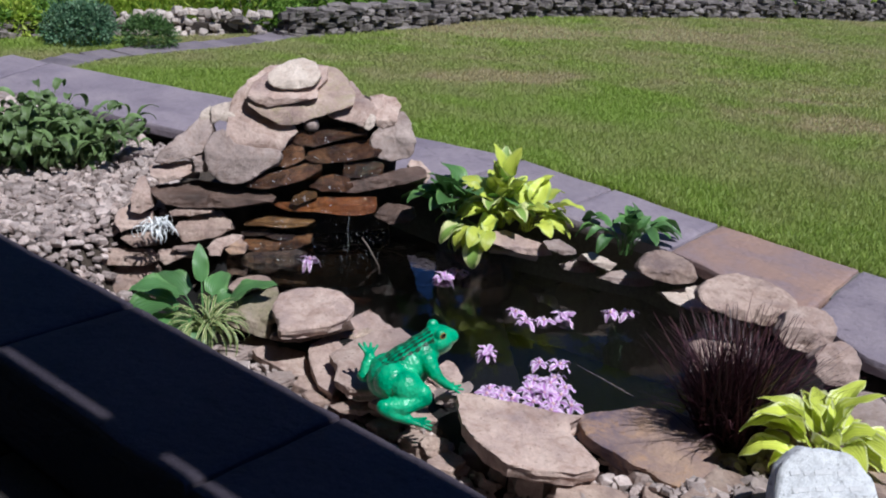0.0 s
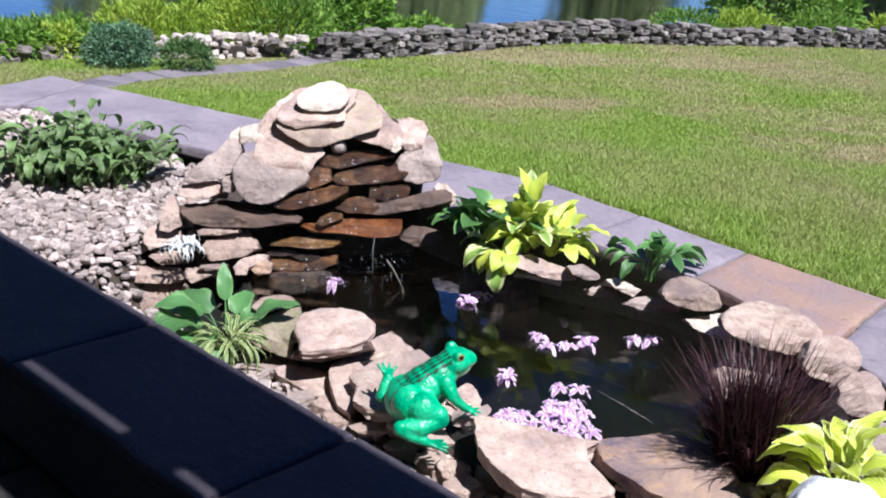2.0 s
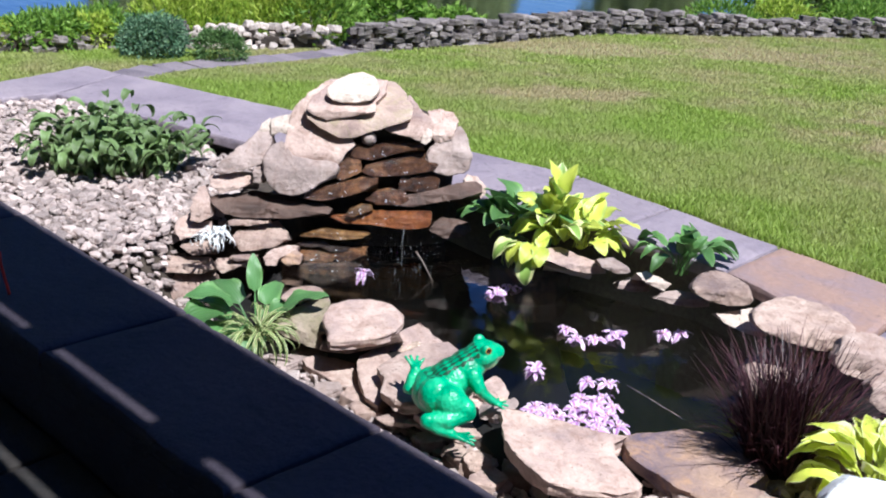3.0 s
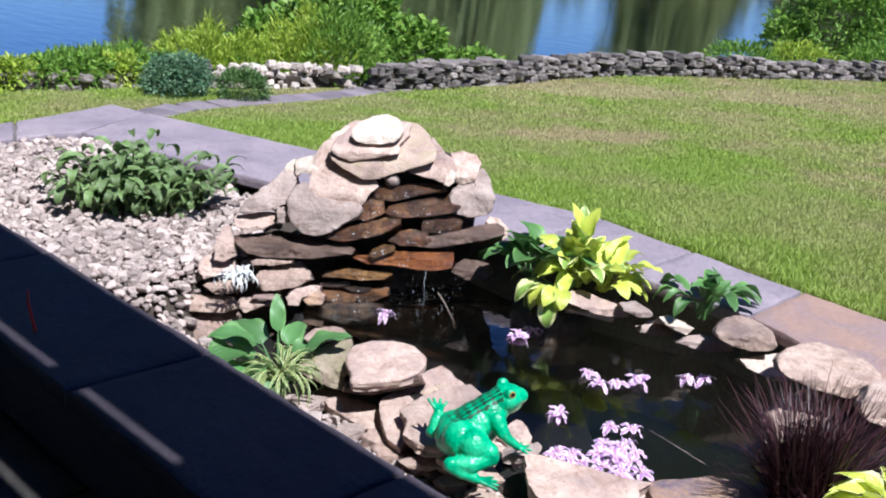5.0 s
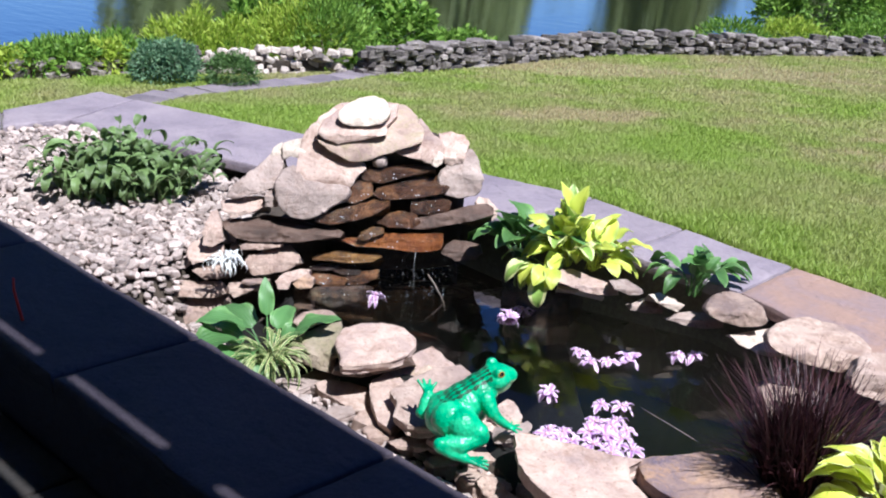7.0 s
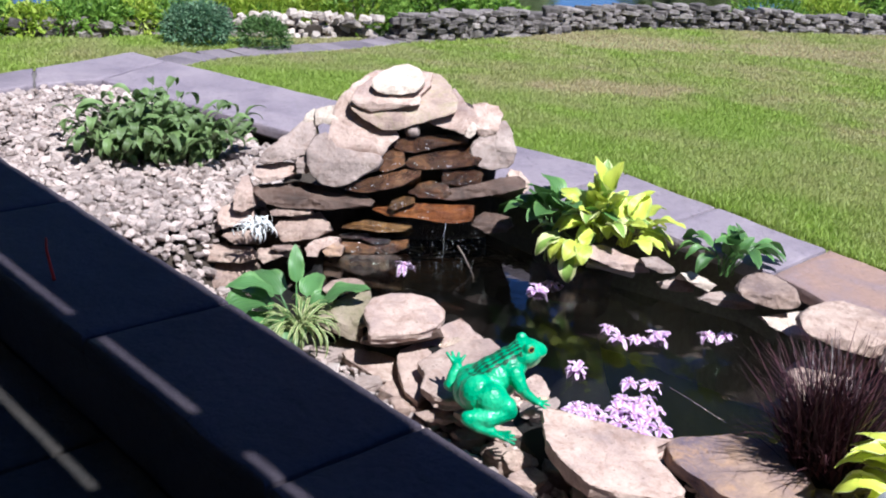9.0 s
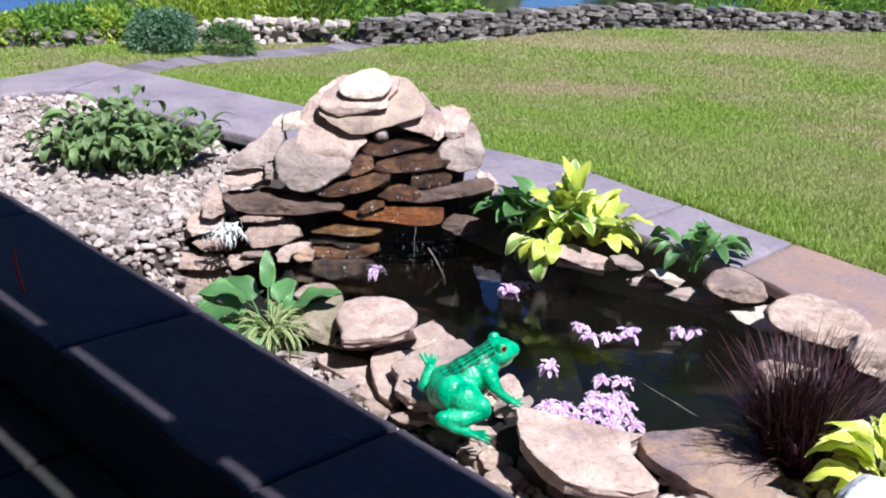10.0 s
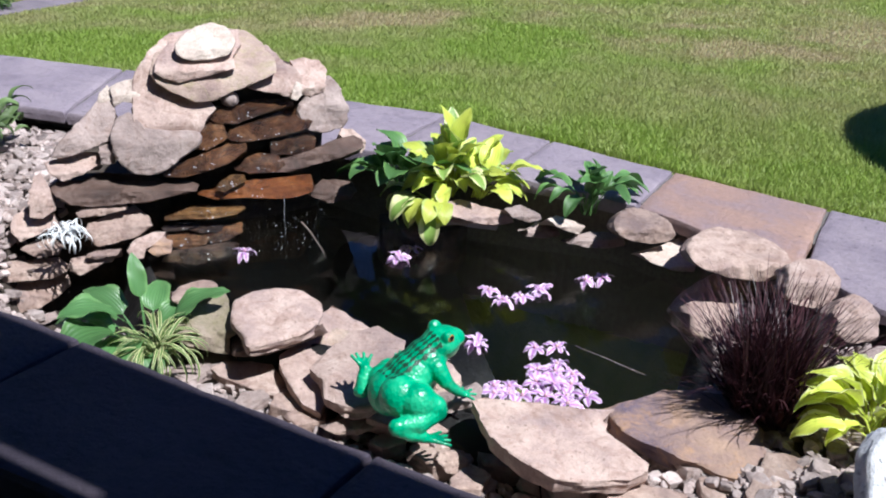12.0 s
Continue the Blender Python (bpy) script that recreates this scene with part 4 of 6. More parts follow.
    return mesh_of("stone", [turn @ (v - base) for v in verts], faces, (mat,), True, 32), at(base.x, r0 + base.y, base.z)


def fall_stone(seed, a, dip, front, steep, flat, thick, mat, outline, rnd=0.0033, rough=1.0, soft=0, label=""):
    """A stone of the waterfall, a its way behind the waterfall's front."""
    me, place = faced_mesh(seed, a, dip, front, steep, flat, thick, mat, outline, rnd, rough, soft)
    piece("stone", me, fall, Matrix.Translation(place), label)


fall_stone(1, -0.005, 0.22, 0.30, 2, 0.55, 0.1, M_PALE, ((-0.157, 0.589), (-0.156, 0.614), (-0.129, 0.643), (-0.088, 0.669), (-0.038, 0.681), (0.001, 0.667), (0.024, 0.633), (0.019, 0.602), (0.005, 0.580), (-0.054, 0.564), (-0.114, 0.561), (-0.145, 0.573)), rnd=0.011, rough=0.7, soft=2, label="smooth pale rounded cap stone")
fall_stone(2, -0.030, 0.23, 0.24, 9, 0.3, 0.13, M_BLUSH, ((-0.220, 0.535), (-0.215, 0.570), (-0.172, 0.627), (-0.072, 0.650), (0.042, 0.664), (0.043, 0.615), (0.013, 0.577), (0.016, 0.544), (-0.070, 0.519), (-0.150, 0.501), (-0.191, 0.515)), rnd=0.003, rough=0.7)
fall_stone(3, -0.055, 0.24, 0.34, 1.6, 0.32, 0.2, M_LICHEN, ((-0.232, 0.534), (-0.215, 0.508), (-0.168, 0.473), (-0.105, 0.445), (-0.045, 0.451), (0.013, 0.478), (0.082, 0.504), (0.140, 0.532), (0.145, 0.579), (0.115, 0.629), (0.068, 0.670), (0.006, 0.679), (-0.099, 0.669), (-0.220, 0.595)), rnd=0.005, rough=0.8)
fall_stone(4, -0.085, 0.27, 0.13, 9, 0.85, 0.14, M_BLUSH, ((-0.292, 0.410), (-0.283, 0.375), (-0.220, 0.365), (-0.159, 0.358), (-0.100, 0.356), (-0.081, 0.392), (-0.049, 0.432), (-0.069, 0.468), (-0.154, 0.498), (-0.215, 0.569), (-0.249, 0.593), (-0.275, 0.560), (-0.291, 0.509)), rnd=0.004, rough=0.8)
fall_stone(55, 0.070, 0.23, 0.20, 3, 0.6, 0.12, M_BLUSH, ((-0.285, 0.479), (-0.268, 0.536), (-0.205, 0.609), (-0.172, 0.629), (-0.078, 0.645), (-0.065, 0.548), (-0.181, 0.466)))
fall_stone(5, -0.010, 0.25, 0.13, 9, 0.5, 0.13, M_BLUSH, ((0.045, 0.494), (0.068, 0.469), (0.124, 0.458), (0.186, 0.444), (0.215, 0.461), (0.233, 0.504), (0.214, 0.536), (0.174, 0.567), (0.132, 0.613), (0.112, 0.582), (0.097, 0.527)), rnd=0.005)
fall_stone(8, -0.035, 0.26, 0.50, 3, 0.8, 0.05, M_PALE, ((0.189, 0.445), (0.207, 0.436), (0.226, 0.456), (0.230, 0.489), (0.211, 0.501), (0.197, 0.474)), rnd=0.0044)
fall_stone(6, 0.015, 0.25, 0.30, 9, 0.5, 0.1, M_BLUSH, ((0.208, 0.553), (0.249, 0.563), (0.298, 0.554), (0.318, 0.521), (0.303, 0.457), (0.258, 0.434), (0.234, 0.441), (0.223, 0.488)), rnd=0.0039)
fall_stone(7, -0.035, 0.28, 0.45, 3, 0.9, 0.2, M_GREY, ((0.210, 0.396), (0.228, 0.435), (0.257, 0.459), (0.306, 0.499), (0.323, 0.528), (0.343, 0.504), (0.364, 0.450), (0.379, 0.408), (0.372, 0.366), (0.351, 0.339), (0.297, 0.326), (0.259, 0.332), (0.229, 0.351)), rnd=0.0154, soft=2)
fall_stone(10, -0.035, 0.28, 0.55, 3, 0.35, 0.16, M_WET, ((-0.062, 0.384), (-0.072, 0.421), (-0.008, 0.431), (0.093, 0.445), (0.196, 0.444), (0.202, 0.425), (0.138, 0.407), (0.058, 0.382), (0.018, 0.365), (-0.033, 0.367)), rnd=0.0044)
fall_stone(11, -0.060, 0.29, 0.60, 1.6, 0.35, 0.16, M_WET, ((-0.013, 0.327), (-0.005, 0.353), (0.079, 0.381), (0.148, 0.408), (0.239, 0.423), (0.265, 0.412), (0.240, 0.353), (0.164, 0.330), (0.063, 0.316), (0.012, 0.315)), rnd=0.0044)
fall_stone(35, -0.090, 0.30, 0.50, 1.6, 0.6, 0.14, M_WET, ((-0.125, 0.309), (-0.080, 0.298), (-0.014, 0.338), (-0.027, 0.382), (-0.068, 0.418), (-0.093, 0.377)))
fall_stone(12, -0.165, 0.31, 0.55, 3, 0.9, 0.2, M_GREY, ((-0.353, 0.329), (-0.361, 0.381), (-0.343, 0.435), (-0.296, 0.456), (-0.268, 0.403), (-0.197, 0.391), (-0.092, 0.386), (-0.100, 0.342), (-0.159, 0.300), (-0.207, 0.265), (-0.256, 0.247), (-0.302, 0.260), (-0.336, 0.293)), rnd=0.0143, rough=0.8, soft=1)
fall_stone(13, -0.115, 0.29, 0.40, 2.2, 0.75, 0.17, M_GREY, ((-0.532, 0.305), (-0.522, 0.335), (-0.465, 0.394), (-0.424, 0.444), (-0.397, 0.479), (-0.356, 0.476), (-0.347, 0.420), (-0.358, 0.377), (-0.364, 0.347), (-0.427, 0.323), (-0.476, 0.303), (-0.511, 0.296)), rnd=0.0088)
fall_stone(14, -0.000, 0.27, 0.50, 3, 0.5, 0.1, M_PALE, ((-0.396, 0.413), (-0.394, 0.464), (-0.368, 0.488), (-0.352, 0.471), (-0.349, 0.416), (-0.371, 0.406)))
fall_stone(36, -0.010, 0.26, 0.40, 6, 0.4, 0.12, M_PALE, ((-0.347, 0.423), (-0.360, 0.486), (-0.315, 0.506), (-0.275, 0.510), (-0.271, 0.454), (-0.290, 0.432), (-0.323, 0.438)))
fall_stone(15, -0.135, 0.32, 0.30, 4, 0.6, 0.14, M_BLUSH, ((-0.559, 0.293), (-0.545, 0.260), (-0.507, 0.231), (-0.452, 0.250), (-0.401, 0.282), (-0.402, 0.318), (-0.445, 0.321), (-0.507, 0.306)), rnd=0.005)
fall_stone(16, -0.125, 0.31, 0.60, 5, 0.6, 0.1, M_GREY, ((-0.395, 0.276), (-0.398, 0.335), (-0.363, 0.342), (-0.351, 0.318), (-0.355, 0.279)), rnd=0.0044)
fall_stone(17, -0.170, 0.35, 0.50, 4, 0.3, 0.16, M_DAMPSHADE, ((-0.541, 0.224), (-0.526, 0.195), (-0.494, 0.168), (-0.424, 0.160), (-0.264, 0.168), (-0.204, 0.181), (-0.125, 0.196), (-0.116, 0.218), (-0.152, 0.239), (-0.233, 0.237), (-0.335, 0.238), (-0.459, 0.246), (-0.529, 0.243)), rnd=0.0055)
fall_stone(37, -0.120, 0.34, 0.40, 3, 0.3, 0.15, M_DAMPSHADE, ((-0.495, 0.210), (-0.405, 0.250), (-0.278, 0.238), (-0.213, 0.217), (-0.332, 0.191)))
fall_stone(18, -0.145, 0.32, 0.50, 2, 0.4, 0.18, M_WET, ((-0.217, 0.237), (-0.191, 0.269), (-0.095, 0.306), (0.001, 0.346), (0.042, 0.344), (0.041, 0.316), (-0.011, 0.276), (-0.089, 0.247), (-0.158, 0.233)), rnd=0.0055)
fall_stone(38, -0.110, 0.33, 0.50, 2, 0.4, 0.15, M_WET, ((0.005, 0.238), (0.046, 0.280), (0.085, 0.292), (0.144, 0.283), (0.161, 0.250), (0.132, 0.227), (0.051, 0.225)))
fall_stone(19, -0.060, 0.31, 0.60, 5, 0.4, 0.12, M_WET, ((0.123, 0.270), (0.123, 0.321), (0.153, 0.330), (0.245, 0.339), (0.267, 0.319), (0.259, 0.280), (0.189, 0.264)))
fall_stone(20, -0.100, 0.32, 0.50, 2.5, 0.4, 0.2, M_DAMPSHADE, ((0.101, 0.225), (0.129, 0.257), (0.249, 0.292), (0.330, 0.324), (0.395, 0.338), (0.420, 0.322), (0.417, 0.296), (0.353, 0.267), (0.273, 0.247), (0.172, 0.222)), rnd=0.0055)
fall_stone(39, 0.000, 0.31, 0.50, 3, 0.5, 0.1, M_BLUSH, ((0.355, 0.307), (0.367, 0.330), (0.405, 0.324), (0.439, 0.285), (0.437, 0.257), (0.422, 0.240), (0.399, 0.267)))
fall_stone(21, -0.165, 0.34, 0.50, 1.5, 0.5, 0.08, M_OCHRE, ((-0.056, 0.193), (-0.047, 0.219), (-0.010, 0.243), (0.027, 0.242), (0.034, 0.221), (-0.005, 0.201), (-0.034, 0.186)), rnd=0.0055)
fall_stone(22, -0.155, 0.35, 0.55, 2.2, 0.25, 0.18, M_ORANGE, ((-0.106, 0.179), (-0.095, 0.191), (-0.046, 0.188), (0.023, 0.217), (0.112, 0.222), (0.203, 0.231), (0.236, 0.229), (0.242, 0.199), (0.238, 0.169), (0.179, 0.154), (0.118, 0.155), (0.037, 0.162), (-0.064, 0.159)), rnd=0.0044, label="wet orange-stained ledge stone")
fall_stone(23, -0.165, 0.37, 0.50, 2.5, 0.25, 0.16, M_OCHRE, ((-0.214, 0.102), (-0.174, 0.128), (-0.118, 0.148), (-0.045, 0.141), (0.011, 0.147), (0.028, 0.131), (-0.000, 0.109), (-0.081, 0.099), (-0.152, 0.102)), rnd=0.0039)
fall_stone(24, -0.150, 0.38, 0.60, 3, 0.3, 0.12, M_WETDARK, ((-0.228, 0.071), (-0.186, 0.088), (-0.124, 0.086), (-0.114, 0.071), (-0.172, 0.058), (-0.219, 0.059)), rnd=0.0033)
fall_stone(25, -0.160, 0.39, 0.60, 3, 0.3, 0.12, M_WETDARK, ((-0.141, 0.062), (-0.093, 0.079), (-0.041, 0.074), (-0.047, 0.054), (-0.110, 0.051)), rnd=0.0033)
fall_stone(26, -0.170, 0.39, 0.60, 3, 0.3, 0.15, M_WET, ((-0.098, 0.028), (-0.088, 0.061), (-0.032, 0.079), (0.019, 0.085), (0.018, 0.052), (-0.027, 0.024), (-0.077, 0.018)))
fall_stone(29, -0.185, 0.40, 0.60, 3, 0.3, 0.15, M_WET, ((-0.223, 0.024), (-0.213, 0.060), (-0.142, 0.063), (-0.084, 0.054), (-0.096, 0.021), (-0.167, 0.006)))
fall_stone(30, -0.200, 0.41, 0.60, 3, 0.3, 0.15, M_WETDARK, ((-0.236, -0.010), (-0.197, 0.015), (-0.117, 0.021), (-0.038, 0.036), (0.005, 0.026), (-0.013, -0.004), (-0.134, -0.020)))
fall_stone(27, -0.260, 0.40, 0.60, 2, 0.4, 0.12, M_RUST, ((-0.279, 0.049), (-0.264, 0.080), (-0.226, 0.092), (-0.200, 0.070), (-0.204, 0.033), (-0.247, 0.021)), rnd=0.0088)
fall_stone(31, -0.270, 0.40, 0.40, 2, 0.4, 0.12, M_BLUSH, ((-0.331, 0.053), (-0.313, 0.083), (-0.258, 0.107), (-0.218, 0.106), (-0.233, 0.082), (-0.278, 0.053), (-0.285, 0.025), (-0.321, 0.024)))
fall_stone(28, -0.130, 0.35, 0.50, 2, 0.5, 0.16, M_DAMPSHADE, ((0.245, 0.147), (0.258, 0.179), (0.287, 0.201), (0.335, 0.200), (0.380, 0.190), (0.390, 0.158), (0.367, 0.131), (0.294, 0.119)), rnd=0.006)
fall_stone(40, -0.225, 0.38, 0.50, 1.8, 0.3, 0.16, M_SAND, ((-0.457, 0.090), (-0.442, 0.126), (-0.388, 0.148), (-0.342, 0.169), (-0.310, 0.179), (-0.269, 0.142), (-0.260, 0.110), (-0.295, 0.079), (-0.354, 0.064), (-0.413, 0.051)), rnd=0.0088)
fall_stone(41, -0.180, 0.36, 0.50, 4, 0.3, 0.12, M_SAND, ((-0.475, 0.145), (-0.470, 0.130), (-0.402, 0.133), (-0.335, 0.149), (-0.330, 0.165), (-0.368, 0.171), (-0.427, 0.166)), rnd=0.0033)
fall_stone(33, -0.300, 0.40, 0.50, 3, 0.3, 0.1, M_SAND, ((-0.449, 0.052), (-0.437, 0.065), (-0.384, 0.074), (-0.349, 0.072), (-0.360, 0.054), (-0.418, 0.041)), rnd=0.0039)
fall_stone(42, -0.190, 0.35, 0.40, 3, 0.8, 0.1, M_BLUSH, ((-0.605, 0.143), (-0.606, 0.204), (-0.591, 0.271), (-0.572, 0.279), (-0.547, 0.230), (-0.534, 0.161), (-0.569, 0.137)))
fall_stone(43, -0.200, 0.37, 0.40, 2, 0.4, 0.14, M_BLUSH, ((-0.663, 0.104), (-0.661, 0.141), (-0.627, 0.177), (-0.606, 0.134), (-0.546, 0.152), (-0.531, 0.114), (-0.579, 0.093), (-0.638, 0.069)))
fall_stone(44, -0.220, 0.40, 0.40, 3, 0.3, 0.14, M_SAND, ((-0.639, 0.053), (-0.611, 0.075), (-0.546, 0.083), (-0.522, 0.051), (-0.533, 0.029), (-0.593, 0.022)))
fall_stone(45, -0.250, 0.42, 0.45, 3, 0.25, 0.16, M_SAND, ((-0.747, 0.010), (-0.734, 0.029), (-0.643, 0.029), (-0.542, 0.033), (-0.514, 0.010), (-0.514, -0.016), (-0.557, -0.035), (-0.658, -0.036), (-0.728, -0.042)), rnd=0.0055)
fall_stone(46, -0.270, 0.44, 0.50, 3, 0.25, 0.16, M_SAND, ((-0.734, -0.045), (-0.694, -0.031), (-0.594, -0.025), (-0.527, -0.010), (-0.521, -0.047), (-0.546, -0.089), (-0.595, -0.119), (-0.665, -0.138), (-0.696, -0.109)), rnd=0.0055)
fall_stone(47, -0.330, 0.46, 0.50, 3, 0.3, 0.08, M_GREY, ((-0.630, -0.135), (-0.604, -0.115), (-0.551, -0.106), (-0.541, -0.128), (-0.580, -0.146)), rnd=0.0044)
fall_stone(48, -0.300, 0.41, 0.50, 3, 0.3, 0.1, M_SAND, ((-0.496, 0.009), (-0.493, 0.049), (-0.418, 0.063), (-0.376, 0.058), (-0.408, 0.025), (-0.466, -0.005)))
pebble = rock_mesh(9, 0.066, 0.06, 0.04, 6, 1.0, mat=M_GREY)
piece("stone", pebble, fall, Matrix.Translation(at(0.0, 0.0, 0.42)), "small smooth grey pebble at the spout")
# dark packed core added behind the facing stones so the gaps look black
core = rock_mesh(60, 0.62, 0.3, 0.6, 8, 0.5, mat=M_SOIL)
piece("core", core, fall, pose(*at(0.0, 0.2, -0.1), 0, 0, YAW), "dark fill added behind the stones to blacken the gaps")
core = rock_mesh(61, 0.4, 0.22, 0.2, 8, 0.5, mat=M_SOIL)
piece("core", core, fall, pose(*at(-0.4, 0.08, -0.05), 0, 0, YAW))


# ---- stones round the pond ----
def rim(seed, x, y, w, d, top, h, mat, label, roll=0, pitch=0, yaw=0, dome=0.0, n=7, corners=None, jag=0.16):
    ob = thing("pond_stone", label, "stone", group="stones round the pond", data=rock_mesh(seed, w, d, h, n, dome, jag, corners=corners, mat=mat))
    ob.matrix_basis = pose(x, y, top - h / 2, 0, 0, YAW + yaw) @ pose(0, 0, 0, pitch, -roll, 0) @ Matrix.Translation((0, 0, -h / 2))
    return ob


def rim_stone(seed, a, dip, front, steep, flat, thick, mat, outline, rnd=0.0033, rough=1.0, soft=0, label=""):
    """A stone of the pond's edge, cut like those of the waterfall."""
    me, place = faced_mesh(seed, a, dip, front, steep, flat, thick, mat, outline, rnd, rough, soft)
    thing("pond_stone", label, "stone", tuple(place), group="stones round the pond", data=me)


rim_stone(101, -0.674, 0.44, 0.30, 3, 0.1, 0.12, M_SAND, ((-0.205, 0.079), (-0.199, 0.103), (-0.180, 0.119), (-0.129, 0.133), (-0.092, 0.128), (-0.079, 0.113), (-0.092, 0.092), (-0.134, 0.075), (-0.177, 0.060)), rnd=0.0077, soft=2, label="small flat tan stone lying on a bigger one")
rim_stone(102, -0.802, 0.47, 0.36, 5, 0.12, 0.16, M_MOSS, ((-0.200, 0.050), (-0.195, 0.078), (-0.160, 0.112), (-0.108, 0.144), (-0.063, 0.156), (-0.053, 0.131), (-0.057, 0.081), (-0.038, 0.043), (-0.061, 0.023), (-0.064, -0.021), (-0.114, -0.012), (-0.163, 0.009), (-0.188, 0.022)), rnd=0.0055, label="tan stone with a green mossy face")
rim_stone(103, -0.933, 0.46, 0.00, 9, 0.06, 0.04, M_BLUSH, ((-0.033, 0.109), (-0.052, 0.141), (-0.042, 0.188), (0.007, 0.216), (0.078, 0.220), (0.135, 0.210), (0.173, 0.188), (0.187, 0.167), (0.173, 0.132), (0.144, 0.110), (0.096, 0.094), (0.031, 0.084), (-0.017, 0.076)), rnd=0.008, soft=2, label="flat rounded pinkish-tan pond stone")
rim_stone(142, -0.865, 0.49, 0.80, 9, 0.5, 0.14, M_DAMPSHADE, ((-0.056, 0.006), (-0.040, 0.030), (0.044, 0.046), (0.144, 0.065), (0.176, 0.081), (0.186, 0.054), (0.112, 0.025), (0.029, -0.000)), label="added stone under a flat slab, coloured dark for the undercut's shade")
rim_stone(104, -0.950, 0.53, 0.00, 2, 0.15, 0.05, M_BLUSH, ((-0.110, 0.020), (-0.079, 0.038), (-0.009, 0.030), (0.045, 0.017), (0.059, -0.010), (0.071, -0.050), (0.048, -0.067), (0.005, -0.055), (-0.050, -0.026), (-0.089, -0.002)), rnd=0.004, label="cracked light tan stone by the ledge")
rim_stone(105, -1.098, 0.51, 0.00, 6, 0.1, 0.05, M_BLUSH, ((0.062, 0.087), (0.065, 0.121), (0.133, 0.170), (0.182, 0.215), (0.233, 0.248), (0.288, 0.203), (0.324, 0.169), (0.300, 0.125), (0.209, 0.089), (0.173, 0.024), (0.138, -0.033), (0.103, 0.001), (0.072, 0.051)), rnd=0.004, label="broad flat tan slab dipping to the water")
rim_stone(106, -1.167, 0.52, 0.00, 9, 0.1, 0.045, M_BLUSH, ((0.132, 0.123), (0.182, 0.169), (0.254, 0.211), (0.321, 0.219), (0.383, 0.174), (0.360, 0.113), (0.301, 0.044), (0.249, 0.015), (0.187, 0.020), (0.148, 0.050), (0.150, 0.092)), rnd=0.004, label="flat pinkish slab overlapping its neighbour")
rim_stone(145, -1.177, 0.58, 0.40, 4, 0.2, 0.1, M_SAND, ((0.136, -0.029), (0.181, -0.012), (0.251, -0.014), (0.263, -0.041), (0.215, -0.059), (0.161, -0.050)), label="small flat tan stone by the ledge")
rim_stone(107, -1.245, 0.56, 0.00, 5, 0.08, 0.055, M_BLUSH, ((0.246, 0.027), (0.264, 0.072), (0.335, 0.106), (0.415, 0.127), (0.478, 0.136), (0.511, 0.101), (0.469, 0.039), (0.449, -0.008), (0.382, -0.030), (0.336, -0.014)), rnd=0.004, label="flat tan stone under the frog statue")
rim_stone(146, -1.076, 0.54, 0.30, 2, 0.2, 0.12, M_BLUSH, ((0.407, 0.007), (0.430, 0.044), (0.460, 0.071), (0.482, 0.065), (0.503, 0.019), (0.494, -0.010), (0.455, -0.020)), label="small pale stone at the water")
rim_stone(108, -1.228, 0.56, 0.40, 5, 0.2, 0.1, M_GREY, ((0.417, 0.018), (0.437, 0.050), (0.508, 0.090), (0.519, 0.074), (0.506, 0.047), (0.476, 0.023), (0.431, 0.014)), rnd=0.0033, label="small block of grey stone at the water")
rim_stone(109, -1.348, 0.75, 0.50, 2, 0.4, 0.06, M_SAND, ((0.375, -0.027), (0.393, -0.005), (0.424, -0.005), (0.450, -0.032), (0.453, -0.058), (0.429, -0.078), (0.395, -0.067)), rnd=0.0099, soft=3, label="small rounded tan cobble")
rim_stone(110, -1.586, 0.73, 0.00, 4, 0.08, 0.06, M_BLUSH, ((0.468, 0.303), (0.500, 0.308), (0.588, 0.286), (0.701, 0.255), (0.781, 0.240), (0.741, 0.209), (0.745, 0.160), (0.790, 0.087), (0.777, 0.066), (0.728, 0.052), (0.651, 0.056), (0.573, 0.069), (0.533, 0.113), (0.501, 0.156), (0.477, 0.197), (0.469, 0.251)), rnd=0.004, label="large pale tan slab with a broken front edge")
rim_stone(111, -1.621, 0.71, 0.00, 4, 0.08, 0.06, M_RUST, ((0.777, 0.262), (0.852, 0.281), (0.949, 0.300), (1.021, 0.296), (1.083, 0.273), (1.110, 0.222), (1.109, 0.152), (1.081, 0.100), (1.028, 0.066), (0.992, 0.040), (0.933, 0.071), (0.869, 0.124), (0.824, 0.163), (0.789, 0.203), (0.781, 0.234)), rnd=0.005, label="large slab mottled rust brown and slate grey")
rim_stone(112, -1.742, 0.80, 0.00, 4, 0.08, 0.07, M_SAND, ((1.070, 0.203), (1.112, 0.194), (1.157, 0.164), (1.134, 0.104), (1.090, 0.049), (0.949, 0.052), (0.958, 0.105), (1.010, 0.149)), rnd=0.004, label="broken tan stone beside the carved stone")
rim_stone(113, -1.693, 0.83, 0.30, 4, 0.08, 0.14, M_SAND, ((0.696, 0.104), (0.781, 0.119), (0.847, 0.087), (0.940, 0.034), (0.925, -0.049), (0.743, -0.025), (0.679, 0.029)), label="tan stone wedged under the big slabs")
rim_stone(120, -0.362, 0.42, 0.35, 6, 0.2, 0.14, M_BLUSH, ((0.639, 0.183), (0.661, 0.202), (0.702, 0.210), (0.766, 0.181), (0.831, 0.158), (0.853, 0.121), (0.789, 0.111), (0.714, 0.130), (0.645, 0.156)), rnd=0.0044, label="flat tan stone edging the far bank")
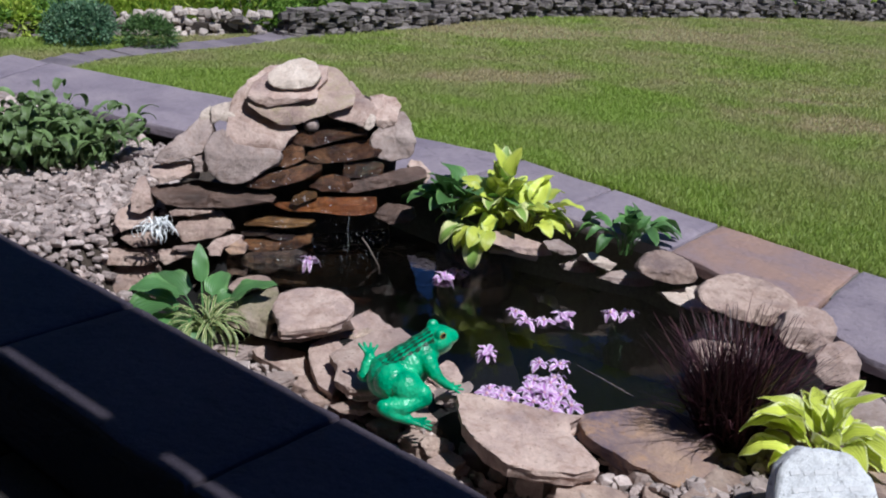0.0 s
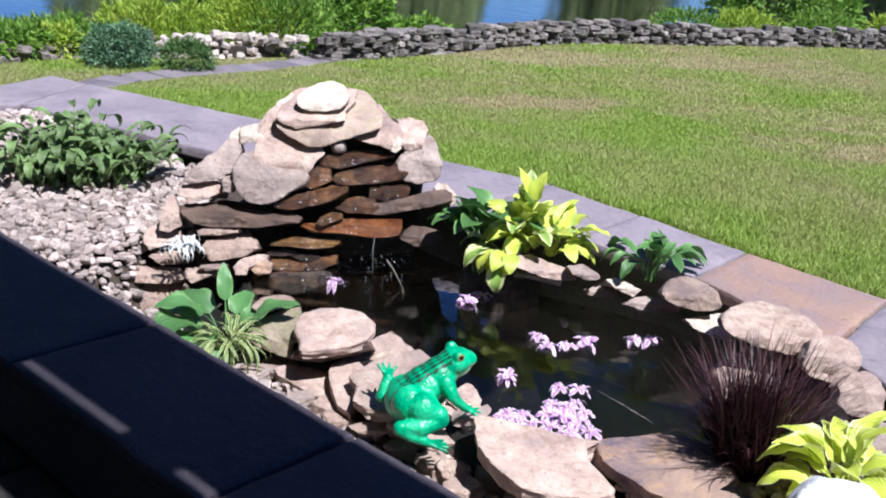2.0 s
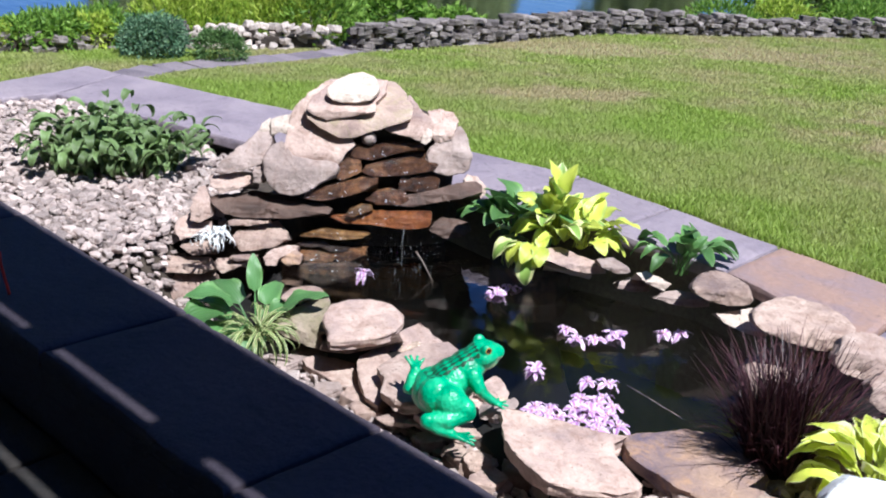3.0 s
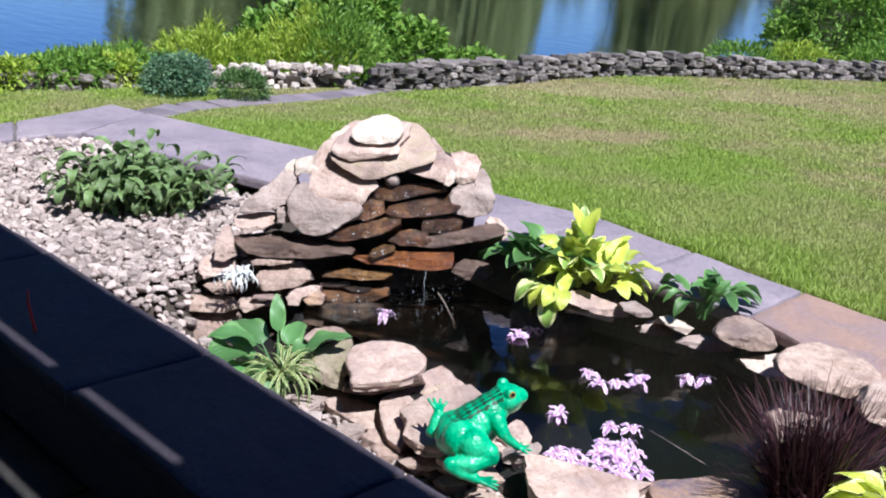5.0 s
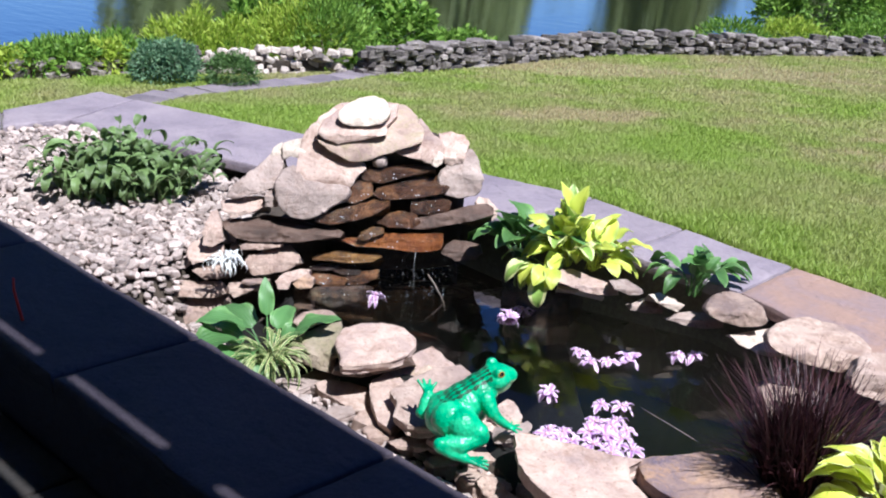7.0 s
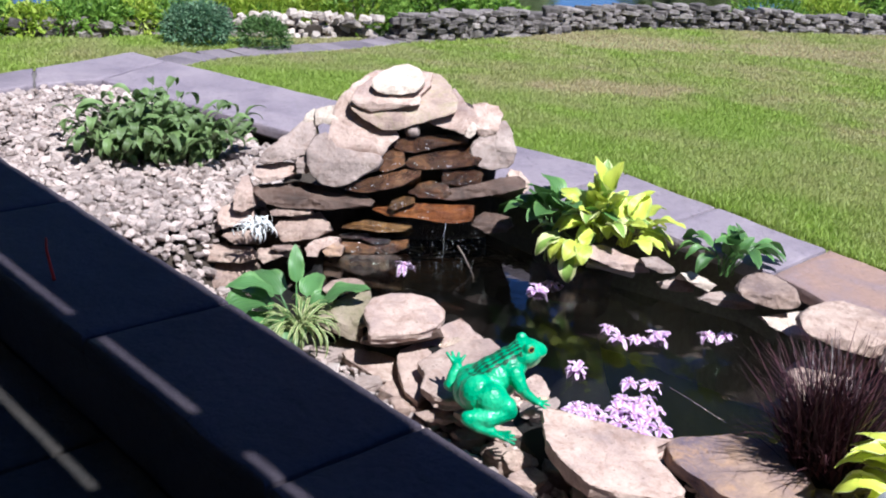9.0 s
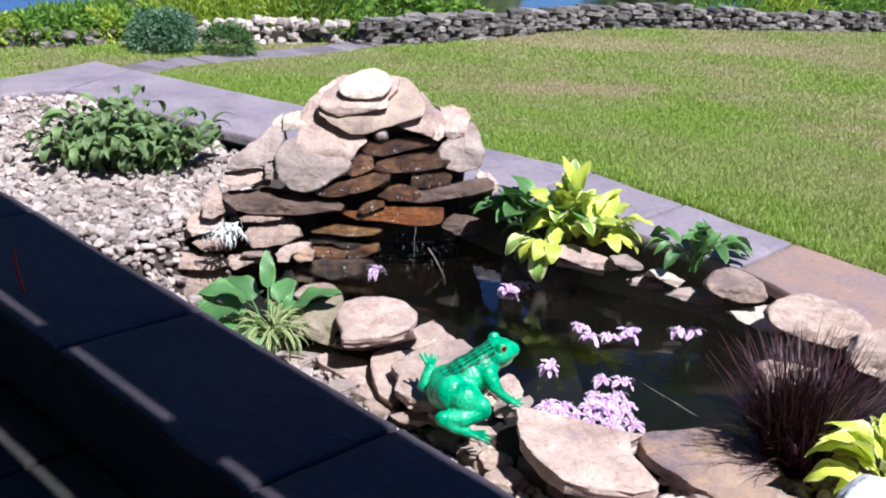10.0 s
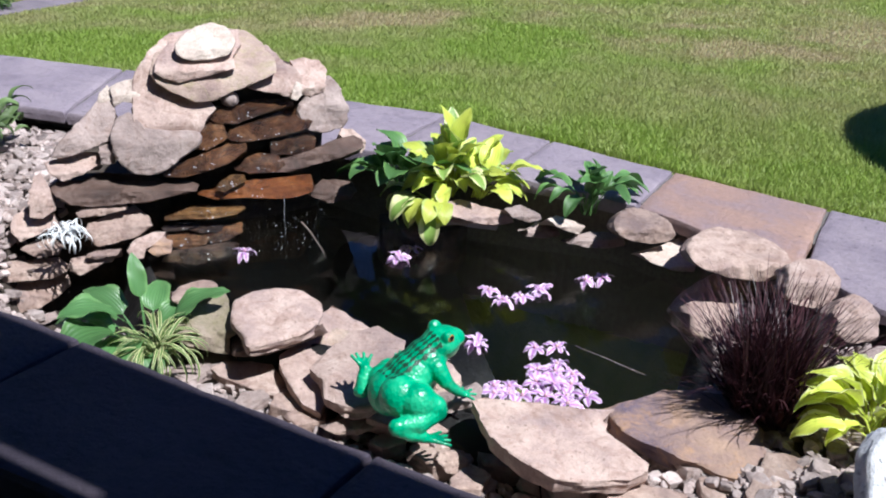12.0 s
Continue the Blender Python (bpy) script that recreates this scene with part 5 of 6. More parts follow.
rim_stone(121, -0.334, 0.43, 0.60, 6, 0.2, 0.12, M_PALE, ((0.654, 0.139), (0.724, 0.118), (0.810, 0.098), (0.802, 0.084), (0.704, 0.103), (0.654, 0.121)), rnd=0.0033, label="thin pale stone under a tan one")
rim_stone(122, -0.416, 0.42, 0.40, 3, 0.3, 0.1, M_GREY, ((0.816, 0.192), (0.871, 0.203), (0.907, 0.178), (0.926, 0.153), (0.887, 0.140), (0.832, 0.160)), label="small grey-brown edging stone")
rim_stone(123, -0.365, 0.44, 0.40, 4, 0.3, 0.1, M_GREY, ((0.894, 0.089), (0.948, 0.119), (1.012, 0.110), (1.007, 0.063), (0.953, 0.060), (0.899, 0.069)), rnd=0.0044, label="small grey stone set low at the water")
rim_stone(124, -0.456, 0.44, 0.40, 4, 0.3, 0.1, M_PALE, ((0.946, 0.168), (0.983, 0.180), (1.029, 0.154), (1.060, 0.135), (1.034, 0.111), (0.975, 0.133)), rnd=0.0044, label="narrow tan stone propped aslant")
rim_stone(125, -0.482, 0.46, 0.50, 3, 0.3, 0.12, M_GREY, ((1.005, 0.090), (1.036, 0.119), (1.089, 0.130), (1.143, 0.123), (1.183, 0.101), (1.187, 0.075), (1.131, 0.066), (1.055, 0.076)), rnd=0.0055, label="flat dark stone just above the water")
rim_stone(126, -0.634, 0.44, 0.42, 2.5, 0.25, 0.08, M_SAND, ((1.107, 0.231), (1.134, 0.257), (1.177, 0.269), (1.221, 0.263), (1.267, 0.228), (1.282, 0.180), (1.276, 0.155), (1.209, 0.144), (1.137, 0.157), (1.087, 0.186)), rnd=0.011, soft=4, label="rounded grey-tan stone on the far bank")
rim_stone(127, -0.700, 0.48, 0.15, 4, 0.12, 0.08, M_PALE, ((1.176, 0.150), (1.257, 0.167), (1.379, 0.204), (1.406, 0.194), (1.335, 0.133), (1.314, 0.078), (1.245, 0.086), (1.195, 0.117)), rnd=0.006, label="pale flat stone dipping to the water")
rim_stone(128, -0.899, 0.48, 0.30, 9, 0.15, 0.08, M_SAND, ((1.226, 0.239), (1.262, 0.275), (1.321, 0.305), (1.383, 0.316), (1.451, 0.296), (1.505, 0.261), (1.518, 0.216), (1.496, 0.159), (1.446, 0.133), (1.371, 0.145), (1.282, 0.168), (1.230, 0.192)), soft=3, label="big smooth pinkish-tan boulder")
rim_stone(129, -0.964, 0.55, 0.50, 1.5, 0.3, 0.16, M_BLUSH, ((1.218, 0.102), (1.267, 0.151), (1.358, 0.205), (1.445, 0.179), (1.548, 0.166), (1.617, 0.157), (1.564, -0.013), (1.388, -0.054), (1.222, 0.014)), rnd=0.011, soft=1, label="broad tan stone behind the purple grass")
rim_stone(130, -1.089, 0.52, 0.50, 3, 0.3, 0.08, M_BLUSH, ((1.384, 0.197), (1.431, 0.279), (1.482, 0.294), (1.548, 0.285), (1.561, 0.247), (1.542, 0.178), (1.497, 0.143), (1.412, 0.159)), soft=3, label="rounded tan stone beside the walkway")
rim_stone(131, -1.277, 0.58, 0.50, 3, 0.3, 0.08, M_BLUSH, ((1.424, 0.235), (1.469, 0.273), (1.514, 0.284), (1.540, 0.265), (1.542, 0.217), (1.532, 0.152), (1.455, 0.141), (1.415, 0.177)), soft=3, label="rounded tan stone beside the walkway")
rim(114, -1.06, 1.3, 0.16, 0.14, 0.02, 0.1, M_SAND, "tan stone wedged under the big slabs", n=6)
rim(115, -1.586, 1.279, 0.16, 0.2, -0.06, 0.08, M_GREY, "dark stone in the gap between slabs", n=6)
rim(116, -1.714, 1.173, 0.14, 0.12, -0.06, 0.05, M_SAND, "small flat tan stone by the ledge", n=6)
rim(117, -2.125, 1.157, 0.13, 0.12, -0.06, 0.05, M_SAND, "small flat tan stone by the ledge", n=6)
rim(118, -2.422, 1.203, 0.13, 0.13, -0.06, 0.05, M_GREY, "small grey stone tucked under a slab", n=6)
rim(132, -0.81, 1.79, 0.19, 0.22, 0.165, 0.1, M_GREY, "grey-tan slab beside the lime hosta", n=6)
rim(133, -0.69, 1.54, 0.19, 0.2, 0.15, 0.1, M_SAND, "tan slab behind the carved stone", n=6)
rim(134, -0.95, 1.72, 0.2, 0.2, 0.13, 0.1, M_SAND, "tan stone half hidden by purple grass", n=6)
rim(135, -2.6, 1.25, 0.2, 0.2, 0.03, 0.1, M_WETDARK, "dark stone at the water under hosta leaves", n=6)
rim(137, -1.835, 1.148, 0.1, 0.08, -0.06, 0.035, M_SAND, "small flat tan stone by the ledge", n=5)
rim(138, -2.051, 1.136, 0.13, 0.09, -0.06, 0.035, M_SAND, "small flat tan stone by the ledge", n=5, yaw=30)
rim(139, -2.221, 1.105, 0.11, 0.07, -0.06, 0.03, M_GREY, "small grey stone by the ledge", n=5, yaw=50)
rim(140, -2.429, 1.123, 0.13, 0.08, -0.06, 0.03, M_GREY, "small grey stone by the ledge", n=5, yaw=20)
rim(141, -1.595, 1.118, 0.12, 0.08, -0.06, 0.04, M_SAND, "small flat tan stone by the ledge", n=5, yaw=40)
rim(136, -2.3, 2.12, 0.3, 0.2, 0.06, 0.12, M_WETDARK, "dark stone at the water under hosta leaves", n=6)
rim(143, -1.38, 1.26, 0.18, 0.2, 0.02, 0.12, M_GREY, "dark stone carrying a big slab", n=6)
rim(144, -1.17, 1.4, 0.18, 0.2, 0.03, 0.12, M_GREY, "dark stone carrying a big slab", n=6)


# ---- plants ----
def leafy(name, label, category, loc, seed, leaves, meshes, spread_deg=360, facing=0, lift=(0, 0), group=""):
    """A rosette of leaves: each one a part, turned round the crown; lift tips the leaf up or down."""
    rng = random.Random(seed)
    ob = thing(name, label, category, loc, group=group)
    for k in range(leaves):
        t = facing + spread_deg * ((k + 0.5) / leaves - 0.5) * 1.0 + rng.uniform(-16, 16)
        inner = rng.random()
        m4 = pose(rng.uniform(-0.02, 0.02), rng.uniform(-0.02, 0.02), 0, 0, 0, t) @ pose(0, 0, 0, rng.uniform(*lift) + 22 * inner, rng.uniform(-14, 14), 0) @ Matrix.Scale(rng.uniform(0.75, 1.12), 4)
        piece("leaf", rng.choice(meshes), ob, m4)
    return ob


LIME = [leaf_mesh(500 + k, 0.11, 0.08, 0.18 - 0.02 * k, 86 - 7 * k, 45 + 16 * k, M_HOSTA_EDGED if k % 3 == 1 else M_HOSTA_LIME, 0.34, 0.2, base=0.5, tip=0.85) for k in range(6)]
LIME_BROAD = [leaf_mesh(506 + k, 0.12, 0.105, 0.1, 68 - 11 * k, 75 + 14 * k, M_HOSTA_LIME, 0.28, 0.2, base=0.48, tip=0.8) for k in range(4)]
LIME_LOW = [leaf_mesh(512 + k, 0.1, 0.085, 0.09, 40 - 9 * k, 115 + 10 * k, M_HOSTA_EDGED if k else M_HOSTA_LIME, 0.26, 0.15, base=0.5, tip=0.8) for k in range(3)]
DARK = [leaf_mesh(520 + k, 0.15, 0.125, 0.13, 68 - 9 * k, 75 + 18 * k, M_HOSTA_DARK, 0.32, 0.16, base=0.5, tip=0.8) for k in range(4)]
DARK_SLIM = [leaf_mesh(526 + k, 0.115, 0.075, 0.075 + 0.022 * k, 84 - 10 * k, 65 + 24 * k, M_HOSTA_DARK, 0.5, 0.22, base=0.55, tip=0.8) for k in range(4)]
CHART = [leaf_mesh(540 + k, 0.145, 0.1, 0.1, 72 - 8 * k, 80 + 14 * k, M_HOSTA_CHART, 0.4, 0.3, base=0.55, tip=0.95) for k in range(4)]

leafy("hosta", "lime-yellow hosta with cream leaf margins at the pond's edge", "hosta", (-2.25, 2.16, 0.15), 1, 48, LIME, lift=(-2, 14))
leafy("hosta", "lime-yellow hosta with broad wavy leaves beside the walkway", "hosta", (-2.165, 2.205, 0.15), 5, 30, LIME_BROAD, 240, 0, lift=(-8, 10))
leafy("hosta", "lime-yellow hosta leaves drooping over the water", "hosta", (-2.27, 2.1, 0.14), 2, 17, LIME_LOW, 140, 165, lift=(-12, 4))
leafy("hosta", "dark green hosta beside the waterfall", "hosta", (-2.4, 2.09, 0.13), 3, 20, DARK, 300, 130, lift=(-8, 10))
leafy("hosta", "dark green hosta with wavy leaves in front of the walkway", "hosta", (-1.83, 2.33, 0.13), 4, 22, DARK_SLIM, 300, 20, lift=(-2, 14))
leafy("hosta", "chartreuse hosta with pale leaf edges by the carved stone", "hosta", (-0.82, 1.56, 0.09), 6, 36, CHART, 290, 0, lift=(-8, 10))

# a few broad leaves: one upright, the rest leaning out; turned, rising, bending, long, wide
big_hosta = thing("hosta", "broad blue-green hosta beside the ledge", "hosta", (-2.575, 1.1, -0.03))
for k, (turn, rise, droop, length, wide, stalk) in enumerate((
        (60, 80, 30, 0.105, 0.055, 0.12), (-38, 58, 62, 0.14, 0.1, 0.1), (122, 56, 95, 0.14, 0.12, 0.1), (170, 58, 112, 0.17, 0.155, 0.09),
        (205, 52, 110, 0.15, 0.14, 0.08), (95, 66, 78, 0.12, 0.1, 0.09), (148, 70, 95, 0.14, 0.12, 0.11), (30, 60, 70, 0.11, 0.085, 0.09),
        (-8, 56, 72, 0.11, 0.085, 0.07), (236, 48, 105, 0.12, 0.1, 0.06), (110, 40, 85, 0.12, 0.1, 0.07))):
    piece("leaf", leaf_mesh(530 + k, length, wide, stalk, rise, droop, M_HOSTA_BLUE, 0.24, 0.2, base=0.45, tip=0.74), big_hosta, pose(0.012 * math.sin(k), 0.012 * math.cos(k), 0, 0, 0, turn) @ Matrix.Scale(1.15, 4))

STRAP = [leaf_mesh(550 + k, 0.17, 0.009, 0.02, 70 - 9 * k, 130 + 12 * k, M_STRAP, 0.3, 0.02, tip=0.5, base=0.2) for k in range(4)]
leafy("sedge", "cream-striped arching sedge growing over the ledge", "ornamental grass", (-2.47, 1.04, 0.0), 7, 70, STRAP, lift=(-8, 6))
SILV = [leaf_mesh(560 + k, 0.095, 0.0062, 0.02, 78 - 14 * k, 190, M_SILVER, 0.3, 0.1, tip=0.6, base=0.3) for k in range(3)]
leafy("silver_plant", "small plant with drooping silvery white leaves", "plant", (-3.035, 1.275, 0.1), 8, 40, SILV, lift=(-10, 10))

# bushy perennial in the gravel: stems with hanging leaves
SAGE = [leaf_mesh(570 + k, 0.12, 0.05, 0.008, 30, 95 + 20 * k, M_SAGE, 0.3, 0.12, tip=0.7) for k in range(5)]
M_STEM = plain_mat("green_stem", (0.09, 0.13, 0.05), (0.16, 0.2, 0.09), 0.6, 40, 0.1)
rng = random.Random(9)
sage = thing("perennial", "bushy perennial with dull green pointed leaves in the gravel", "plant", tuple(Vector((-4.0, 1.5, 0.07)) - RT * 0.05 - AW * 0.09))
for k in range(130):
    an, reach, tall = rng.uniform(0, 6.28), 0.3 * rng.random() ** 0.6, rng.uniform(0.14, 0.29)
    tall *= 1.25 - 0.55 * reach / 0.3
    ex = Vector((math.cos(an), math.sin(an), 0)) * reach
    ex = RT * ex.x * 1.25 + AW * ex.y * 0.8
    pts = [ex * 0.35 * f + ex * 0.65 * f * f + Vector((0, 0, tall * (1.2 * f - 0.2 * f * f))) for f in (0, 0.3, 0.6, 1.0)]
    v, f = tube(pts, (0.003, 0.0028, 0.0022, 0.0012), 5)
    stem = piece("stem", mesh_of("stem", v, f, (M_STEM,), True), sage)
    for i in range(9):
        f = 0.15 + 0.85 * i / 8
        p = ex * 0.35 * f + ex * 0.65 * f * f + Vector((0, 0, tall * (1.2 * f - 0.2 * f * f)))
        m4 = pose(*p, 0, 0, math.degrees(an) - 46 + 137 * i + rng.uniform(-30, 30)) @ pose(0, 0, 0, rng.uniform(-50, 15) + (35 if i == 8 else 0), rng.uniform(-20, 20), 0) @ Matrix.Scale(rng.uniform(0.6, 1.05), 4)
        piece("leaf", rng.choice(SAGE), stem, m4)

# purple fountain grass
rng = random.Random(12)
gv, gf = [], []
for k in range(1400):
    an, out = rng.uniform(0, 6.28), rng.random()
    low = k % 5 < 2
    length, w = rng.uniform(0.12, 0.26) if low else rng.uniform(0.2, 0.36), rng.uniform(0.005, 0.0095)
    tilt = radians(rng.uniform(2, 26) + 34 * out * out + (14 if low else 0))
    bend = radians(rng.uniform(2, 40) + (25 if low else 0))
    side, away = math.cos(an) * RT.x + math.sin(an) * RT.y, math.cos(an) * AW.x + math.sin(an) * AW.y
    tilt *= (1.08 + 0.22 * side) * (1 - 0.5 * max(0.0, -away))
    p = Vector((rng.uniform(-0.065, 0.065), rng.uniform(-0.065, 0.065), 0))
    hd = Vector((math.cos(an), math.sin(an), 0))
    sd = Vector((-hd.y, hd.x, 0))
    o = len(gv)
    for i in range(7):
        f = i / 6
        a = tilt + bend * f * f
        if i:
            p = p + (hd * math.sin(a) + Vector((0, 0, math.cos(a)))) * length / 6
        half = w / 2 * (1 - 0.9 * f)
        gv += [p - sd * half, p + sd * half]
    gf += [(o + 2 * i, o + 2 * i + 1, o + 2 * i + 3, o + 2 * i + 2) for i in range(6)]
purple = thing("fountain_grass", "clump of dark purple fountain grass with fine blades", "ornamental grass", (-1.07, 1.61, 0.05))
tagged(piece("blades", mesh_of("blades", gv, gf, (M_PURPLE,)), purple), kind="stuff")
v, f = tube([(0, 0, -0.02), (0, 0, 0.03), (0, 0, 0.07)], (0.07, 0.06, 0.03), 10)
piece("crown", mesh_of("crown", v, f, (M_SOIL,), True), purple, None, "dark woody crown")

# ---- frog statue ----
m, nt, sh, vec = start_mat("glossy_green_paint", 0.36, offset=False)
M_FROG = m
big = noise_tex(nt, vec, 14, 4, 0.6)
vor = nt.nodes.new("ShaderNodeTexVoronoi")
vor.inputs["Scale"].default_value = 105
nt.links.new(vec, vor.inputs["Vector"])
col = ramp(nt, big, [(0.32, (0.0, 0.19, 0.09)), (0.5, (0.006, 0.36, 0.165)), (0.7, (0.04, 0.5, 0.24))])
nt.links.new(col, sh.inputs["Base Color"])
bump(nt, sh, vor.outputs["Distance"], 0.4, 0.004)
M_FROGDARK = plain_mat("dark_green_stripe", (0.004, 0.03, 0.015), (0.01, 0.07, 0.03), 0.35, 60, 0.3)
M_FROGBELLY = plain_mat("pale_belly_paint", (0.2, 0.4, 0.16), (0.42, 0.55, 0.3), 0.35, 30, 0.2)
M_EYE = plain_mat("golden_eye", (0.25, 0.13, 0.02), (0.42, 0.25, 0.05), 0.15, 80, 0.0)
M_PUPIL = plain_mat("black_pupil", (0.004, 0.004, 0.004), (0.01, 0.01, 0.01), 0.1, 80, 0.0)


def blob(bm, c, r, rot=(0, 0, 0)):
    bmesh.ops.create_uvsphere(bm, u_segments=20, v_segments=12, radius=1, matrix=pose(*c, *rot) @ Matrix.Diagonal((*r, 1)))


def limb(bm, pts, radii):
    v, f = tube([Vector(p) for p in pts], radii, 12)
    vs = [bm.verts.new(p) for p in v]
    for q in f:
        bm.faces.new([vs[i] for i in q])
    for p, r in zip(pts, radii):
        blob(bm, p, (r, r, r))


def frog_mesh():
    """A squat sitting frog, nose along +X: the right hind leg folded beside it, the left hind foot spread out behind."""
    bm = bmesh.new()
    blob(bm, (-0.09, 0, 0.088), (0.066, 0.064, 0.056), (0, -28, 0))
    blob(bm, (-0.052, 0, 0.12), (0.074, 0.062, 0.052), (0, -34, 0))
    blob(bm, (-0.012, 0, 0.152), (0.06, 0.053, 0.045), (0, -34, 0))
    blob(bm, (-0.03, 0, 0.105), (0.055, 0.045, 0.05), (0, -34, 0))
    blob(bm, (0.03, 0, 0.188), (0.05, 0.048, 0.033), (0, -16, 0))
    blob(bm, (0.06, 0, 0.192), (0.032, 0.034, 0.021), (0, -4, 0))
    blob(bm, (0.04, 0, 0.168), (0.04, 0.036, 0.022), (0, -18, 0))
    for s in (1, -1):
        blob(bm, (0.03, 0.031 * s, 0.214), (0.0165, 0.013, 0.0155))

    def fan(o, angle, reach, spread_, thick, drop=0.0):
        for an in (-1.0, -0.33, 0.33, 1.0):
            a = radians(angle + an * spread_)
            d = Vector((math.cos(a), math.sin(a), drop + 0.12 * an * (drop > 0)))
            limb(bm, [o, o + d * reach * 0.55, o + d * reach], (thick, thick * 0.6, thick * 0.55))

    limb(bm, [(-0.1, -0.045, 0.1), (-0.075, -0.08, 0.1), (-0.04, -0.1, 0.085)], (0.05, 0.044, 0.028))
    limb(bm, [(-0.036, -0.1, 0.074), (-0.09, -0.11, 0.062), (-0.14, -0.1, 0.06)], (0.027, 0.026, 0.019))
    limb(bm, [(-0.14, -0.1, 0.056), (-0.11, -0.116, 0.04), (-0.078, -0.126, 0.028)], (0.018, 0.016, 0.013))
    fan(Vector((-0.08, -0.126, 0.027)), -8, 0.06, 28, 0.0085, -0.22)
    limb(bm, [(-0.09, 0.045, 0.09), (-0.06, 0.08, 0.085), (-0.03, 0.095, 0.085)], (0.042, 0.034, 0.022))
    limb(bm, [(-0.03, 0.095, 0.08), (-0.09, 0.09, 0.07), (-0.145, 0.07, 0.062)], (0.021, 0.02, 0.016))
    limb(bm, [(-0.14, 0.066, 0.064), (-0.134, 0.074, 0.09), (-0.124, 0.084, 0.11)], (0.019, 0.016, 0.014))
    fan(Vector((-0.124, 0.084, 0.108)), 85, 0.034, 48, 0.0085, 0.75)
    limb(bm, [(-0.005, -0.045, 0.148), (0.008, -0.066, 0.12), (0.022, -0.07, 0.103)], (0.025, 0.018, 0.014))
    limb(bm, [(0.022, -0.07, 0.103), (0.042, -0.068, 0.085), (0.055, -0.066, 0.075)], (0.014, 0.012, 0.0105))
    fan(Vector((0.056, -0.066, 0.074)), -5, 0.034, 60, 0.007, -0.12)
    limb(bm, [(-0.005, 0.04, 0.148), (-0.005, 0.075, 0.125), (0.0, 0.1, 0.105)], (0.023, 0.016, 0.012))
    fan(Vector((0.0, 0.1, 0.104)), 80, 0.03, 55, 0.007, -0.05)
    me = bpy.data.meshes.new("frog_raw")
    bm.to_mesh(me)
    bm.free()
    raw = new("frog_raw", me)
    md = raw.modifiers.new("remesh", "REMESH")
    md.mode, md.voxel_size = "VOXEL", 0.0032
    md = raw.modifiers.new("smooth", "SMOOTH")
    md.factor, md.iterations = 0.5, 4
    out = bpy.data.meshes.new_from_object(raw.evaluated_get(bpy.context.evaluated_depsgraph_get()))
    bpy.data.objects.remove(raw)
    out.name = "frog_statue"
    out.materials.clear()
    for mt in (M_FROG, M_FROGDARK, M_FROGBELLY, M_EYE, M_PUPIL):
        out.materials.append(mt)
    for p in out.polygons:
        c = p.center
        k = 0
        back = c.z > 0.135 + 0.72 * (c.x + 0.055)
        if back and -0.12 < c.x < 0.012 and p.normal.z > 0.1:
            w = 0.006 * math.sin(c.x * 160)
            if any(abs(abs(c.y) - y0 - w * 0.25) < 0.0034 + 0.002 * math.sin(c.x * 300 + y0 * 900) for y0 in (0.007, 0.02, 0.033)):
                k = 1
        if p.normal.z < -0.15 and abs(c.y) < 0.035 and c.x > -0.05:
            k = 2
        for s in (1, -1):
            e = Vector((0.034, 0.0435 * s, 0.215))
            if (c - e).length < 0.0095:
                k = 3
            if (c - e).length < 0.0066:
                k = 4
        p.material_index = k
    out.shade_smooth()
    return out


frog = thing("frog_statue", "glossy bright green frog statue sitting on flat stones", "statue", data=frog_mesh())
frog.matrix_basis = pose(-1.775, 1.218, 0.0, 0, 0, 61)

# ---- floating blossoms ----
PETAL = [leaf_mesh(600 + k, 0.036, 0.02, 0.003, 26 - 8 * k, 55, M_PETAL, 0.3, 0.45, 6, 0.45, 0.5) for k in range(3)]
bm = bmesh.new()
blob(bm, (0, 0, 0.004), (0.005, 0.005, 0.006))
HEART = bpy.data.meshes.new("flower_heart")
bm.to_mesh(HEART)
bm.free()
HEART.materials.append(M_STAMEN)
rng = random.Random(31)
BLOSSOMS = (
    (-2.71, 1.68, 1), (-2.285, 1.915, 2), (-2.295, 2.0, 1), (-1.95, 1.885, 1), (-1.885, 1.85, 1), (-1.85, 1.9, 1), (-1.82, 1.965, 2),
    (-1.735, 2.12, 1), (-1.70, 2.17, 1), (-1.825, 1.57, 2), (-1.686, 1.646, 1), (-1.638, 1.684, 1), (-1.675, 1.38, 1), (-1.655, 1.43, 1),
    (-1.61, 1.41, 1), (-1.63, 1.545, 1), (-1.59, 1.565, 1), (-1.565, 1.5, 2), (-1.545, 1.575, 1), (-1.515, 1.47, 1), (-1.475, 1.5, 1), (-1.56, 1.44, 1), (-1.61, 1.49, 1), (-1.64, 1.4, 1), (-1.585, 1.53, 1), (-1.53, 1.53, 1), (-1.69, 1.41, 1), (-1.5, 1.44, 1), (-1.6, 1.6, 1))
for x, y, layers in BLOSSOMS:
    ob = thing("blossom", "lilac-pink blossom floating on the pond", "flower", (x, y, 0.003), (0, 0, rng.uniform(0, 360)), "floating blossoms")
    for lay in range(layers):
        n = 6
        for k in range(n):
            m4 = pose(rng.uniform(-0.004, 0.004), rng.uniform(-0.004, 0.004), 0.006 * lay, 0, 0, 360 / n * k + 30 * lay + rng.uniform(-12, 12)) @ pose(0, 0, 0, rng.uniform(-12, 8) + 18 * lay, rng.uniform(-25, 25), 0) @ Matrix.Scale(rng.uniform(0.85, 1.2), 4)
            piece("petal", rng.choice(PETAL), ob, m4)
    piece("heart", HEART, ob, None, "magenta heart")

